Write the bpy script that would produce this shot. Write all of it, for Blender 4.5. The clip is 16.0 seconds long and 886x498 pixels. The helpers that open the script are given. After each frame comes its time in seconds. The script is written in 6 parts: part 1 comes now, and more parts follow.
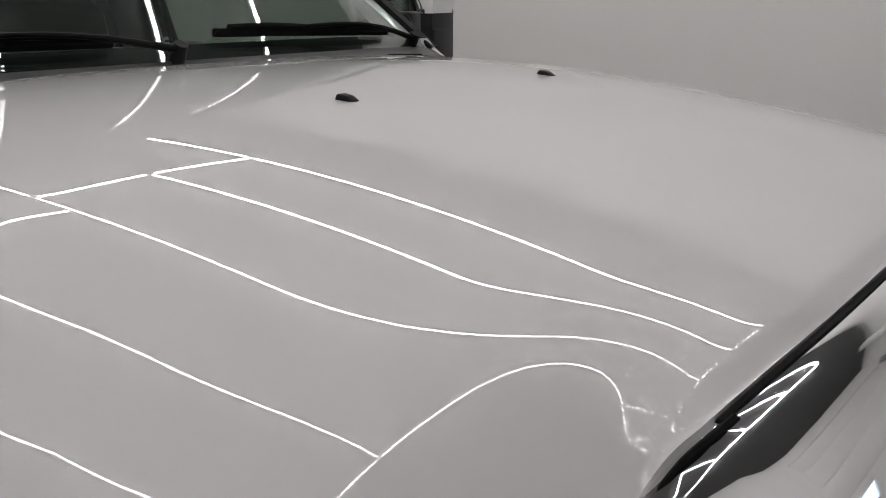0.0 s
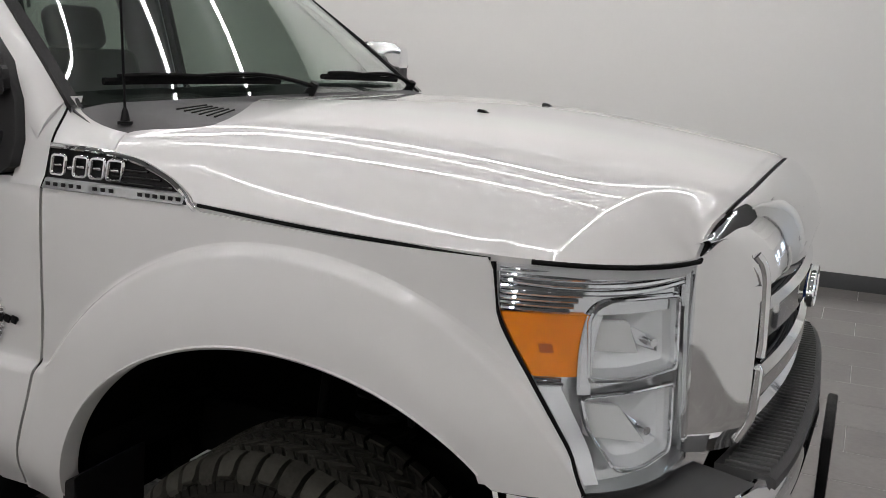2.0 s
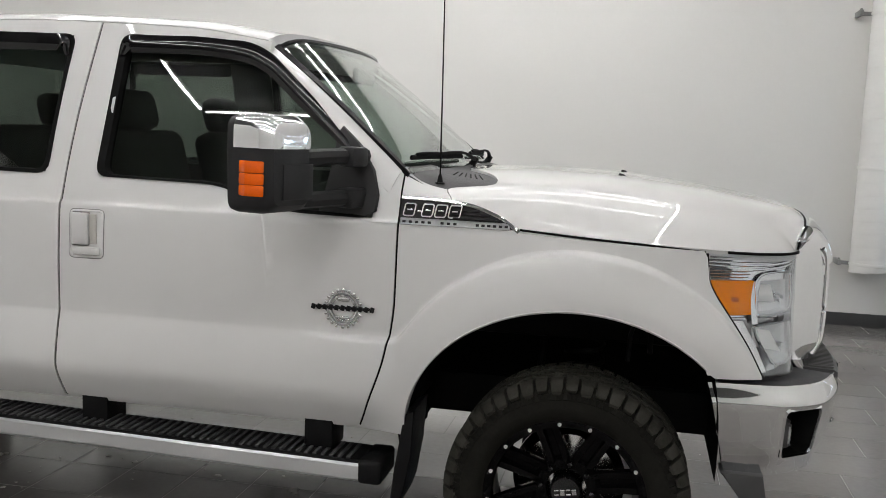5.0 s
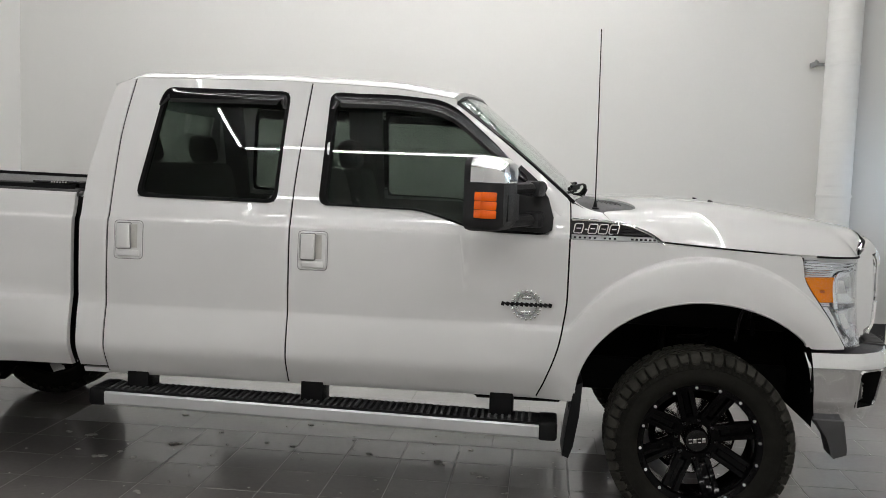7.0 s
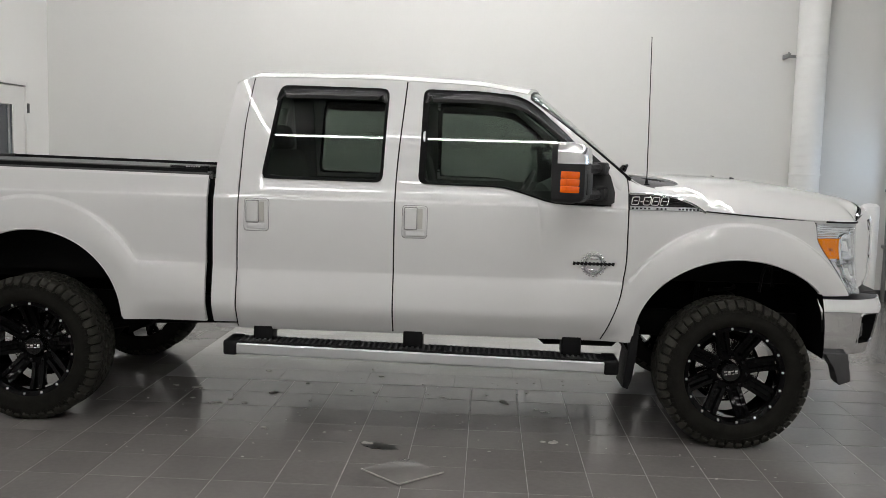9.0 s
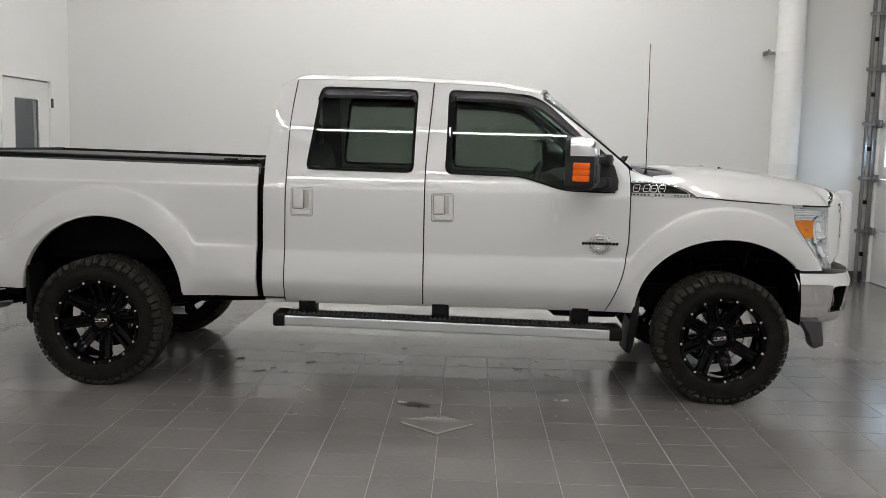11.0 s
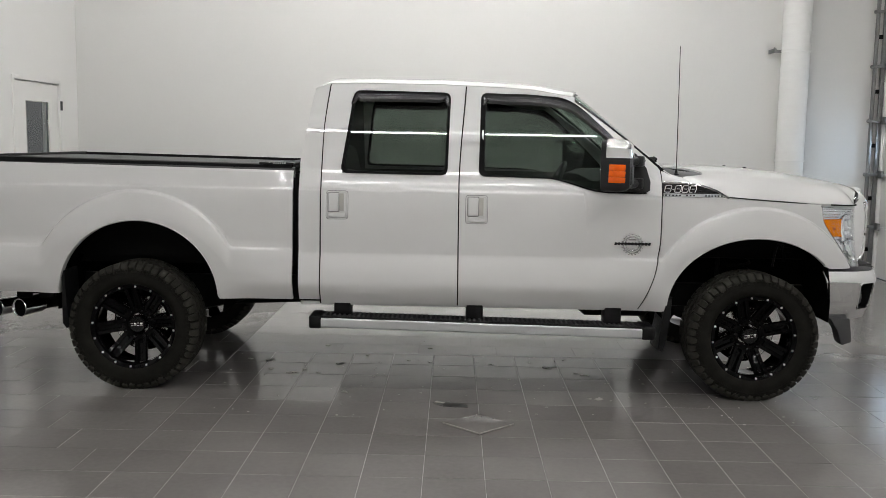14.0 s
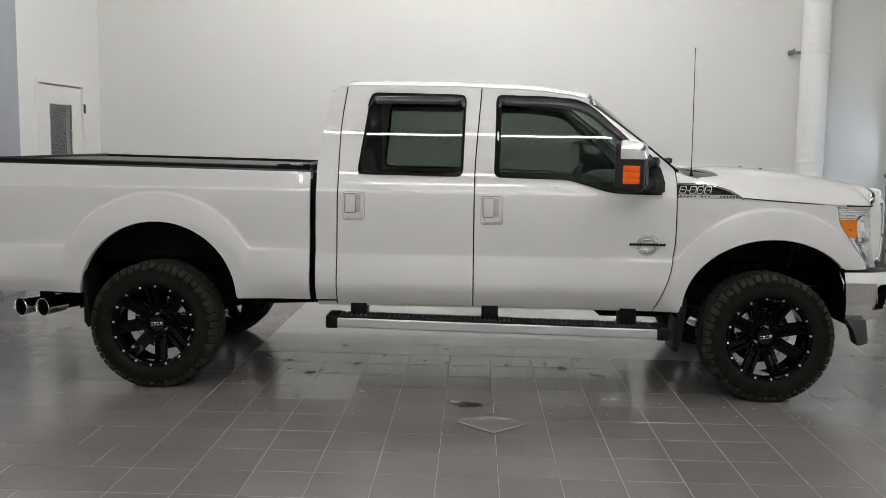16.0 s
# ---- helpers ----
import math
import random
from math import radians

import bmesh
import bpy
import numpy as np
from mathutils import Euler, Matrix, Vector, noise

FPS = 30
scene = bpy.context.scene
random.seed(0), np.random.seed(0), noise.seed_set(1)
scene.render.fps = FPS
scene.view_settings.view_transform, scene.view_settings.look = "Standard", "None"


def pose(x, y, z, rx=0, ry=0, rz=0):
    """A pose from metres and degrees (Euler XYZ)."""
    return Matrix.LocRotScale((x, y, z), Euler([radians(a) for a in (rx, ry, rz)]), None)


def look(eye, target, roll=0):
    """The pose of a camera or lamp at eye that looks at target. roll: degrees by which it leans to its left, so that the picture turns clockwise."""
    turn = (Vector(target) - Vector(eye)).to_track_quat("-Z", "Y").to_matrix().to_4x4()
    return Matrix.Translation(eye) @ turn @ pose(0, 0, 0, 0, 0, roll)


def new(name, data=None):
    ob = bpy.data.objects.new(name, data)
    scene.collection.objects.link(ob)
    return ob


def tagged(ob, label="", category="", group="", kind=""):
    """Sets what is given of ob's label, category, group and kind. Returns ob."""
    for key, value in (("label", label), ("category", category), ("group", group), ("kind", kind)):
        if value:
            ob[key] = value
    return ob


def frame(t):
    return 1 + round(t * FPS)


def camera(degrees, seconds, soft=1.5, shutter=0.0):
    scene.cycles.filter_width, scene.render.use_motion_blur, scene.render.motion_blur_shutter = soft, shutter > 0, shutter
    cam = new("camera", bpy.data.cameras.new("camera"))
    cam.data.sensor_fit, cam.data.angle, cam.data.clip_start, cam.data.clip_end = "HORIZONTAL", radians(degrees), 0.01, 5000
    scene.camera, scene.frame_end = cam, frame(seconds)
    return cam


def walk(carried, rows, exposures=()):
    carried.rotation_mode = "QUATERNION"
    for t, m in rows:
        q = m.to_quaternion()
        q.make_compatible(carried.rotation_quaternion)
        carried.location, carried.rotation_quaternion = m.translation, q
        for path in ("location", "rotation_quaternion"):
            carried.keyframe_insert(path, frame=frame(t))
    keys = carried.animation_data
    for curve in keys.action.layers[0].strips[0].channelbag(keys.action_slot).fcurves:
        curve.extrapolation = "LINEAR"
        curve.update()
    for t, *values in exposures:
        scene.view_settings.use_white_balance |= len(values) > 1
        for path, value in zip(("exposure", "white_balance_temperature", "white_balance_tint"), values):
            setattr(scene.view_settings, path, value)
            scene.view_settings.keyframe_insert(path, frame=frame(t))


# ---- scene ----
cam = camera(51.0, 16.0, 0.7)
PATH = [
    (0, (0.953, -1.124, 1.609), (-0.22, 0.404, 1.073), 0.2),
    (0.2, (0.975, -1.223, 1.612), (-0.192, 0.313, 1.083), 0.0),
    (0.5, (1.002, -1.404, 1.618), (-0.12, 0.168, 1.097), 1.1),
    (1, (1.012, -1.728, 1.625), (-0.014, -0.08, 1.142), 2.4),
    (1.5, (0.983, -2.078, 1.608), (0.073, -0.356, 1.156), 2.4),
    (2, (0.984, -2.375, 1.61), (0.179, -0.591, 1.198), 2.2),
    (2.5, (0.984, -2.68, 1.613), (0.283, -0.846, 1.229), 2.3),
    (3, (0.94, -3.017, 1.607), (0.312, -1.151, 1.254), 2.0),
    (3.5, (0.784, -3.3, 1.596), (0.223, -1.406, 1.279), 2.2),
    (4, (0.594, -3.491, 1.593), (0.077, -1.581, 1.303), 2.2),
    (4.2, (0.521, -3.585, 1.607), (0.021, -1.669, 1.326), 2.2),
    (6.3, (-0.441, -4.726, 1.607), (-0.682, -2.75, 1.417), 2.2),
    (6.5, (-0.528, -4.855, 1.614), (-0.756, -2.876, 1.432), 2.2),
    (7, (-0.746, -5.114, 1.596), (-0.952, -3.133, 1.422), 2.0),
    (7.5, (-0.969, -5.357, 1.589), (-1.141, -3.373, 1.406), 1.9),
    (8, (-1.123, -5.642, 1.574), (-1.255, -3.655, 1.389), 1.8),
    (8.5, (-1.247, -5.887, 1.583), (-1.356, -3.9, 1.386), 1.7),
    (9, (-1.387, -6.047, 1.577), (-1.478, -4.059, 1.372), 1.6),
    (9.2, (-1.421, -6.112, 1.591), (-1.509, -4.125, 1.381), 1.8),
    (11.5, (-1.692, -6.801, 1.602), (-1.734, -4.815, 1.37), 1.3),
    (12, (-1.78, -6.792, 1.612), (-1.816, -4.807, 1.373), 1.3),
    (12.5, (-1.876, -6.781, 1.604), (-1.906, -4.795, 1.364), 1.2),
    (13, (-1.921, -6.782, 1.621), (-1.948, -4.798, 1.374), 1.2),
    (13.5, (-1.934, -6.787, 1.621), (-1.957, -4.801, 1.384), 1.0),
    (14, (-1.933, -6.808, 1.629), (-1.952, -4.822, 1.396), 1.0),
    (14.5, (-1.92, -6.837, 1.631), (-1.958, -4.85, 1.402), 1.0),
    (15, (-1.917, -6.843, 1.624), (-1.98, -4.857, 1.395), 0.9),
    (15.5, (-1.92, -6.846, 1.629), (-1.987, -4.86, 1.398), 0.9),
    (16, (-1.898, -6.856, 1.625), (-1.962, -4.87, 1.396), 0.9),
]
walk(cam, [(t, look(eye, target, roll)) for t, eye, target, roll in PATH], exposures=[(0, -0.6, 6500, 15), (0.5, -0.68, 6500, 14), (1.0, -0.62, 6500, 14), (1.5, -0.34, 6500, 13), (2.0, -0.06, 6500, 13), (2.5, 0.03, 6500, 12), (3.5, 0.06, 6500, 11), (7, 0.06, 6500, 10), (9, 0.07, 6500, 10), (12, 0.07, 6500, 10), (16, 0.06, 6500, 10)])

# ---- light ----
world = bpy.data.worlds.new("room_air")
scene.world = world
world.use_nodes = True
world.node_tree.nodes["Background"].inputs[0].default_value = (0.9, 0.95, 1.0, 1)
world.node_tree.nodes["Background"].inputs[1].default_value = 0.05


# ---- materials ----
def material(name, colour, rough=0.5, metal=0.0, vary=0.08, scale=6.0, fine=90.0, bump=0.0, bump_scale=200.0,
             coat=0.0, coat_rough=0.03, rough_vary=0.0, spec=0.5, piece=0.0, island=0.0, placed=False):
    """A painted, metal, rubber or plastic surface: colour broken up at two scales, uneven gloss, fine relief."""
    m = bpy.data.materials.new(name)
    m.use_nodes = True
    nt = m.node_tree
    b = nt.nodes["Principled BSDF"]
    where = nt.nodes.new("ShaderNodeNewGeometry").outputs["Position"] if placed else nt.nodes.new("ShaderNodeTexCoord").outputs["Object"]

    def grain(size, detail=3.0):
        n = nt.nodes.new("ShaderNodeTexNoise")
        n.inputs["Scale"].default_value = size
        n.inputs["Detail"].default_value = detail
        nt.links.new(where, n.inputs["Vector"])
        return n.outputs["Fac"]

    def maths(op, a, c):
        n = nt.nodes.new("ShaderNodeMath")
        n.operation = op
        for i, v in enumerate((a, c)):
            if isinstance(v, (int, float)):
                n.inputs[i].default_value = v
            else:
                nt.links.new(v, n.inputs[i])
        return n.outputs[0]

    both = maths("ADD", maths("MULTIPLY", grain(scale), 1.3), maths("MULTIPLY", grain(fine), 0.7))
    swing = maths("MULTIPLY", maths("SUBTRACT", both, 1.0), vary * 2)
    if piece:
        info = nt.nodes.new("ShaderNodeObjectInfo")
        swing = maths("ADD", swing, maths("MULTIPLY", maths("SUBTRACT", info.outputs["Random"], 0.5), piece))
    if island:
        geo = nt.nodes.new("ShaderNodeNewGeometry")
        swing = maths("ADD", swing, maths("MULTIPLY", maths("SUBTRACT", geo.outputs["Random Per Island"], 0.5), island))
    gain = maths("ADD", swing, 1.0)
    mix = nt.nodes.new("ShaderNodeVectorMath")
    mix.operation = "SCALE"
    mix.inputs[0].default_value = colour
    nt.links.new(gain, mix.inputs["Scale"])
    nt.links.new(mix.outputs[0], b.inputs["Base Color"])
    b.inputs["Metallic"].default_value = metal
    b.inputs["Roughness"].default_value = rough
    b.inputs["Specular IOR Level"].default_value = spec
    if rough_vary:
        nt.links.new(maths("ADD", maths("MULTIPLY", maths("SUBTRACT", grain(scale * 2.3, 5.0), 0.5), rough_vary * 2), rough), b.inputs["Roughness"])
    b.inputs["Coat Weight"].default_value = coat
    b.inputs["Coat Roughness"].default_value = coat_rough
    if bump:
        bn = nt.nodes.new("ShaderNodeBump")
        bn.inputs["Strength"].default_value = bump
        bn.inputs["Distance"].default_value = 0.002
        nt.links.new(grain(bump_scale, 4.0), bn.inputs["Height"])
        nt.links.new(bn.outputs[0], b.inputs["Normal"])
    return m


def clear(name, tint, gloss=1.0, ior=1.5, rough=0.0):
    """A thin pane: what is behind it shows through its tint, and it mirrors more at a glancing angle."""
    m = bpy.data.materials.new(name)
    m.use_nodes = True
    nt = m.node_tree
    nt.nodes.remove(nt.nodes["Principled BSDF"])
    tr, gl = nt.nodes.new("ShaderNodeBsdfTransparent"), nt.nodes.new("ShaderNodeBsdfGlossy")
    lw, mx = nt.nodes.new("ShaderNodeLayerWeight"), nt.nodes.new("ShaderNodeMixShader")
    pw, ml = nt.nodes.new("ShaderNodeMath"), nt.nodes.new("ShaderNodeMath")
    tr.inputs[0].default_value = (*tint, 1)
    gl.inputs[0].default_value = (gloss, gloss, gloss, 1)
    gl.inputs["Roughness"].default_value = rough
    lw.inputs["Blend"].default_value = 0.5
    base = ((ior - 1) / (ior + 1)) ** 2
    pw.operation, ml.operation = "POWER", "MULTIPLY_ADD"
    pw.inputs[1].default_value = 5.0
    ml.inputs[1].default_value, ml.inputs[2].default_value = 1 - base, base
    nt.links.new(lw.outputs["Facing"], pw.inputs[0])
    nt.links.new(pw.outputs[0], ml.inputs[0])
    nt.links.new(ml.outputs[0], mx.inputs[0])
    nt.links.new(tr.outputs[0], mx.inputs[1])
    nt.links.new(gl.outputs[0], mx.inputs[2])
    nt.links.new(mx.outputs[0], nt.nodes["Material Output"].inputs[0])
    return m


def glow(name, colour, strength):
    m = bpy.data.materials.new(name)
    m.use_nodes = True
    b = m.node_tree.nodes["Principled BSDF"]
    b.inputs["Base Color"].default_value = (0.8, 0.8, 0.8, 1)
    b.inputs["Emission Color"].default_value = (*colour, 1)
    b.inputs["Emission Strength"].default_value = strength
    return m


PAINT = material("pearl_white_paint", (0.665, 0.663, 0.658), 0.5, 0.0, 0.015, 3, 900, 0.0, 700, 1.0, 0.012, spec=0.25)
CHROME = material("chrome", (0.86, 0.87, 0.88), 0.05, 1.0, 0.03, 5, 60, 0.02, 40, rough_vary=0.02)
SATIN = material("satin_aluminium", (0.60, 0.61, 0.62), 0.34, 0.55, 0.04, 4, 150, 0.0, 300, rough_vary=0.03)
STEEL = material("polished_steel", (0.70, 0.70, 0.69), 0.16, 1.0, 0.10, 8, 80, rough_vary=0.08)
RIVET = material("bright_rivet", (0.88, 0.88, 0.87), 0.28, 0.25, 0.05, 30, 200)
TRIM = material("black_moulded_plastic", (0.008, 0.008, 0.0085), 0.46, 0, 0.18, 12, 260, 0.25, 900, rough_vary=0.08, spec=0.12)
GREYTRIM = material("charcoal_moulded_plastic", (0.062, 0.062, 0.064), 0.58, 0, 0.15, 9, 260, 0.3, 900, rough_vary=0.08)
GLOSSBLACK = material("gloss_black", (0.006, 0.006, 0.0065), 0.05, 0, 0.2, 9, 200, spec=0.45)
WHEELBLACK = material("gloss_black_alloy", (0.003, 0.003, 0.0032), 0.06, 0.0, 0.2, 9, 200, coat=0.10, spec=0.06)
RUBBER = material("tyre_rubber", (0.0145, 0.0140, 0.0122), 0.80, 0, 0.28, 14, 120, 0.35, 500, rough_vary=0.1, island=0.25, spec=0.03)
# dusty lugs set paler than the carcass, so groove shade is in the colours
TREAD = material("dusty_lit_tread_rubber", (0.036, 0.035, 0.030), 0.85, 0, 0.35, 16, 140, 0.4, 500, rough_vary=0.1, island=0.35, spec=0.06)
GASKET = material("black_rubber_seal", (0.005, 0.005, 0.005), 0.65, 0, 0.2, 20, 200, spec=0.08)
LINER = material("wheel_well_felt", (0.0035, 0.0035, 0.0035), 0.95, 0, 0.35, 9, 80, 0.5, 150, spec=0.02)
CHASSIS = material("black_chassis_paint", (0.006, 0.006, 0.006), 0.6, 0, 0.4, 7, 60, 0.3, 120, rough_vary=0.15, spec=0.06)
MIRRORTRIM = material("charcoal_mirror_plastic", (0.019, 0.019, 0.020), 0.52, 0, 0.15, 12, 260, 0.3, 900, rough_vary=0.08, spec=0.26)
VINYL = material("tonneau_vinyl", (0.085, 0.085, 0.085), 0.6, 0, 0.12, 5, 350, 0.4, 1400)
STEPRUBBER = material("grey_step_rubber", (0.085, 0.085, 0.086), 0.6, 0, 0.15, 9, 260, 0.3, 900, rough_vary=0.08)
LEATHER = material("charcoal_leather", (0.085, 0.083, 0.080), 0.55, 0, 0.2, 6, 150, 0.3, 400)
SLOTGREY = material("gap_shade_grey", (0.20, 0.20, 0.20), 0.7, 0, 0.1, 20, 200)
HEADLINER = material("grey_cabin_cloth", (0.45, 0.44, 0.41), 0.9, 0, 0.1, 6, 200, 0.2, 600)
DASH = material("dark_dashboard", (0.15, 0.15, 0.148), 0.6, 0, 0.12, 6, 200, 0.3, 700)
AMBER = material("amber_lens", (0.90, 0.250, 0.002), 0.25, 0, 0.14, 14, 240, coat=0.15, spec=0.15)
ORANGE = material("orange_lens", (0.86, 0.13, 0.002), 0.25, 0, 0.12, 14, 240, coat=0.3, spec=0.3)
AMBERDARK = material("amber_lens_deep", (0.45, 0.09, 0.004), 0.2, 0, 0.1, 14, 240, coat=0.5)
LAMPGREY = material("lamp_reflector", (0.88, 0.89, 0.89), 0.09, 0.7, 0.05, 6, 60, 0.02, 30)
BOWL = material("pale_lamp_bowl", (0.90, 0.91, 0.91), 0.09, 0.5, 0.05, 8, 60, 0.02, 30)
LAMPFRAME = material("lamp_bezel", (0.82, 0.83, 0.83), 0.16, 0.6, 0.05, 6, 60)
REDLENS = material("red_lens", (0.35, 0.01, 0.01), 0.15, 0, 0.1, 10, 100, coat=0.6)
BADGEDARK = material("badge_black", (0.006, 0.006, 0.0065), 0.38, 0, 0.2, 30, 200, spec=0.2)
BADGEBLUE = material("badge_blue", (0.01, 0.03, 0.16), 0.2, 0, 0.1, 30, 200, coat=0.6)
SIDEGLASS = clear("privacy_glass", (0.56, 0.60, 0.57), 0.95, 1.6)
FRONTGLASS = clear("windscreen_glass", (0.90, 0.96, 0.93), 0.97, 1.72)
LENSGLASS = clear("lamp_lens_glass", (0.96, 0.97, 0.98), 0.95, 1.30)
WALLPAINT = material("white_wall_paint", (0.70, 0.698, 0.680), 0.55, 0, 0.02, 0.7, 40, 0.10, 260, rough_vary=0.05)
# same white, lighter: the side wall's stronger light is in the colour
SIDEPAINT = material("lit_side_wall_paint", (0.80, 0.797, 0.78), 0.55, 0, 0.02, 0.8, 40, 0.10, 260)
CEILPAINT = material("grey_ceiling_deck", (0.10, 0.10, 0.10), 0.7, 0, 0.06, 1.2, 40)
SKIRTING = material("charcoal_skirting", (0.050, 0.052, 0.054), 0.45, 0, 0.15, 3, 60, 0.2, 200, rough_vary=0.1)
DOORPAINT = material("white_door_paint", (0.78, 0.775, 0.755), 0.4, 0, 0.02, 3, 60)
BLUEGREY = material("blue_grey_paint", (0.36, 0.38, 0.43), 0.45, 0, 0.05, 3, 60)
CORRIDOR = material("pale_blue_corridor_paint", (0.62, 0.66, 0.74), 0.5, 0, 0.04, 3, 60)
PIPEWRAP = material("white_pipe_jacket", (0.80, 0.80, 0.78), 0.42, 0, 0.03, 4, 40, 0.35, 14)
GALV = material("galvanised_steel", (0.27, 0.275, 0.275), 0.42, 0.85, 0.22, 18, 70, rough_vary=0.1)
GROUT = material("pale_grout", (0.33, 0.315, 0.30), 0.85, 0, 0.25, 5, 120, 0.4, 300)
TILE = material("grey_porcelain_tile", (0.205, 0.192, 0.183), 0.175, 0, 0.17, 1.7, 35, 0.02, 120, rough_vary=0.04, spec=1.0, piece=0.12, placed=True)
TILEFAR = material("grey_porcelain_tile_field", (0.205, 0.192, 0.183), 0.175, 0, 0.17, 1.7, 35, 0.02, 120, rough_vary=0.04, spec=1.0, island=0.12, placed=True)
# the back wall's glare on the floor is put into this paler colour
TILEREAR = material("glare_pale_porcelain_tile", (0.450, 0.438, 0.425), 0.15, 0, 0.12, 1.7, 35, 0.02, 120, rough_vary=0.04, spec=1.0, island=0.10, placed=True)
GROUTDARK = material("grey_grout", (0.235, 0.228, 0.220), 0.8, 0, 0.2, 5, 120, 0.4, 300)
CHIP = material("dried_mud_flake", (0.36, 0.34, 0.31), 0.8, 0, 0.4, 40, 200, 0.6, 300)
STAIN = material("dark_wet_stain", (0.03, 0.029, 0.028), 0.3, 0, 0.3, 20, 100)
TUBE = glow("led_tube", (1.0, 0.985, 0.965), 58.0)
DAYPANE = glow("daylight_pane", (0.62, 0.72, 1.0), 5.0)


# ---- geometry helpers ----
class Geo:
    """Vertices and faces of one mesh."""

    def __init__(self):
        self.v, self.f = [], []

    def add(self, verts, faces):
        k = len(self.v)
        self.v += [tuple(map(float, p)) for p in verts]
        self.f += [tuple(i + k for i in f) for f in faces]
        return self

    def grid(self, P, wrap_u=False, wrap_v=False):
        P = np.asarray(P, float)
        nu, nv = P.shape[:2]
        faces = []
        for i in range(nu if wrap_u else nu - 1):
            for j in range(nv if wrap_v else nv - 1):
                a, b = i, (i + 1) % nu
                c, d = j, (j + 1) % nv
                faces.append((a * nv + c, b * nv + c, b * nv + d, a * nv + d))
        return self.add(P.reshape(-1, 3), faces)

    def sheet(self, P, Q):
        """A plate between the grids P (seen) and Q (behind), closed at its edges."""
        P, Q = np.asarray(P, float), np.asarray(Q, float)
        nu, nv = P.shape[:2]
        n = nu * nv
        faces = []
        for i in range(nu - 1):
            for j in range(nv - 1):
                a, b, c, d = i * nv + j, (i + 1) * nv + j, (i + 1) * nv + j + 1, i * nv + j + 1
                faces += [(a, b, c, d), (n + d, n + c, n + b, n + a)]
        rim = [i * nv for i in range(nu)] + [(nu - 1) * nv + j for j in range(1, nv)] + [i * nv + nv - 1 for i in range(nu - 2, -1, -1)] + list(range(nv - 2, 0, -1))
        for a, b in zip(rim, rim[1:] + rim[:1]):
            faces.append((b, a, n + a, n + b))
        return self.add(np.concatenate([P.reshape(-1, 3), Q.reshape(-1, 3)]), faces)

    def tube(self, path, r, n=10, closed=False, flat=1.0, up=(0, 0, 1)):
        path = [Vector(p) for p in path]
        rs = r if isinstance(r, (list, tuple)) else [r] * len(path)
        rings = []
        for i, p in enumerate(path):
            a = path[i - 1] if (i or closed) else p
            b = path[(i + 1) % len(path)] if (i + 1 < len(path) or closed) else p
            d = (b - a).normalized()
            s = d.cross(Vector(up))
            s = s.normalized() if s.length > 1e-4 else d.orthogonal().normalized()
            t = s.cross(d).normalized()
            rings.append([p + (s * math.cos(math.tau * k / n) + t * math.sin(math.tau * k / n) * flat) * rs[i] for k in range(n)])
        self.grid(rings, closed, True)
        if not closed:
            k = len(self.v) - n * len(path)
            self.f += [tuple(k + j for j in range(n)), tuple(k + (len(path) - 1) * n + j for j in reversed(range(n)))]
        return self

    def lathe(self, profile, centre, n=48, side=-1, cap=False):
        """Turns (radius, outward) pairs about an axle along y; side says which way is outward."""
        cx, cy, cz = centre
        P = [[(cx + r * math.cos(math.tau * k / n), cy + side * a, cz + r * math.sin(math.tau * k / n)) for k in range(n)] for r, a in profile]
        self.grid(P, False, True)
        return self

    def box(self, c, s, bevel=0.0, turn=None, seg=2):
        bm = bmesh.new()
        bmesh.ops.create_cube(bm, size=1.0)
        for v in bm.verts:
            v.co = Vector((v.co.x * s[0], v.co.y * s[1], v.co.z * s[2]))
        if bevel:
            bmesh.ops.bevel(bm, geom=bm.edges[:], offset=bevel, segments=seg, profile=0.5, affect="EDGES")
        m = Matrix.Translation(c) @ (turn or Matrix.Identity(4))
        return self.take(bm, m)

    def take(self, bm, m=Matrix.Identity(4)):
        bm.verts.index_update()
        self.add([m @ v.co for v in bm.verts], [[v.index for v in f.verts] for f in bm.faces])
        bm.free()
        return self

    def prism(self, front, back, bevel=0.0, seg=2):
        """A solid between two matching outlines."""
        bm = bmesh.new()
        a = [bm.verts.new(p) for p in front]
        b = [bm.verts.new(p) for p in back]
        bm.faces.new(a)
        bm.faces.new(b[::-1])
        n = len(a)
        for i in range(n):
            bm.faces.new((a[i], b[i], b[(i + 1) % n], a[(i + 1) % n]))
        if bevel:
            bmesh.ops.bevel(bm, geom=list({e for e in bm.edges if any(f.calc_area() > 0 and len(f.verts) == n for f in e.link_faces)}), offset=bevel, segments=seg, profile=0.5, affect="EDGES")
        return self.take(bm)


def rpoly(points, r, n=5):
    """A 2D outline with its corners rounded."""
    out, k = [], len(points)
    for i in range(k):
        p, a, b = (np.array(points[j % k], float) for j in (i, i - 1, i + 1))
        ra = r[i] if isinstance(r, (list, tuple)) else r
        da, db = np.linalg.norm(a - p), np.linalg.norm(b - p)
        t = min(ra, da * 0.48, db * 0.48)
        s, e = p + (a - p) / da * t, p + (b - p) / db * t
        for q in np.linspace(0, 1, n):
            out.append(tuple((1 - q) ** 2 * s + 2 * q * (1 - q) * p + q * q * e))
    return out


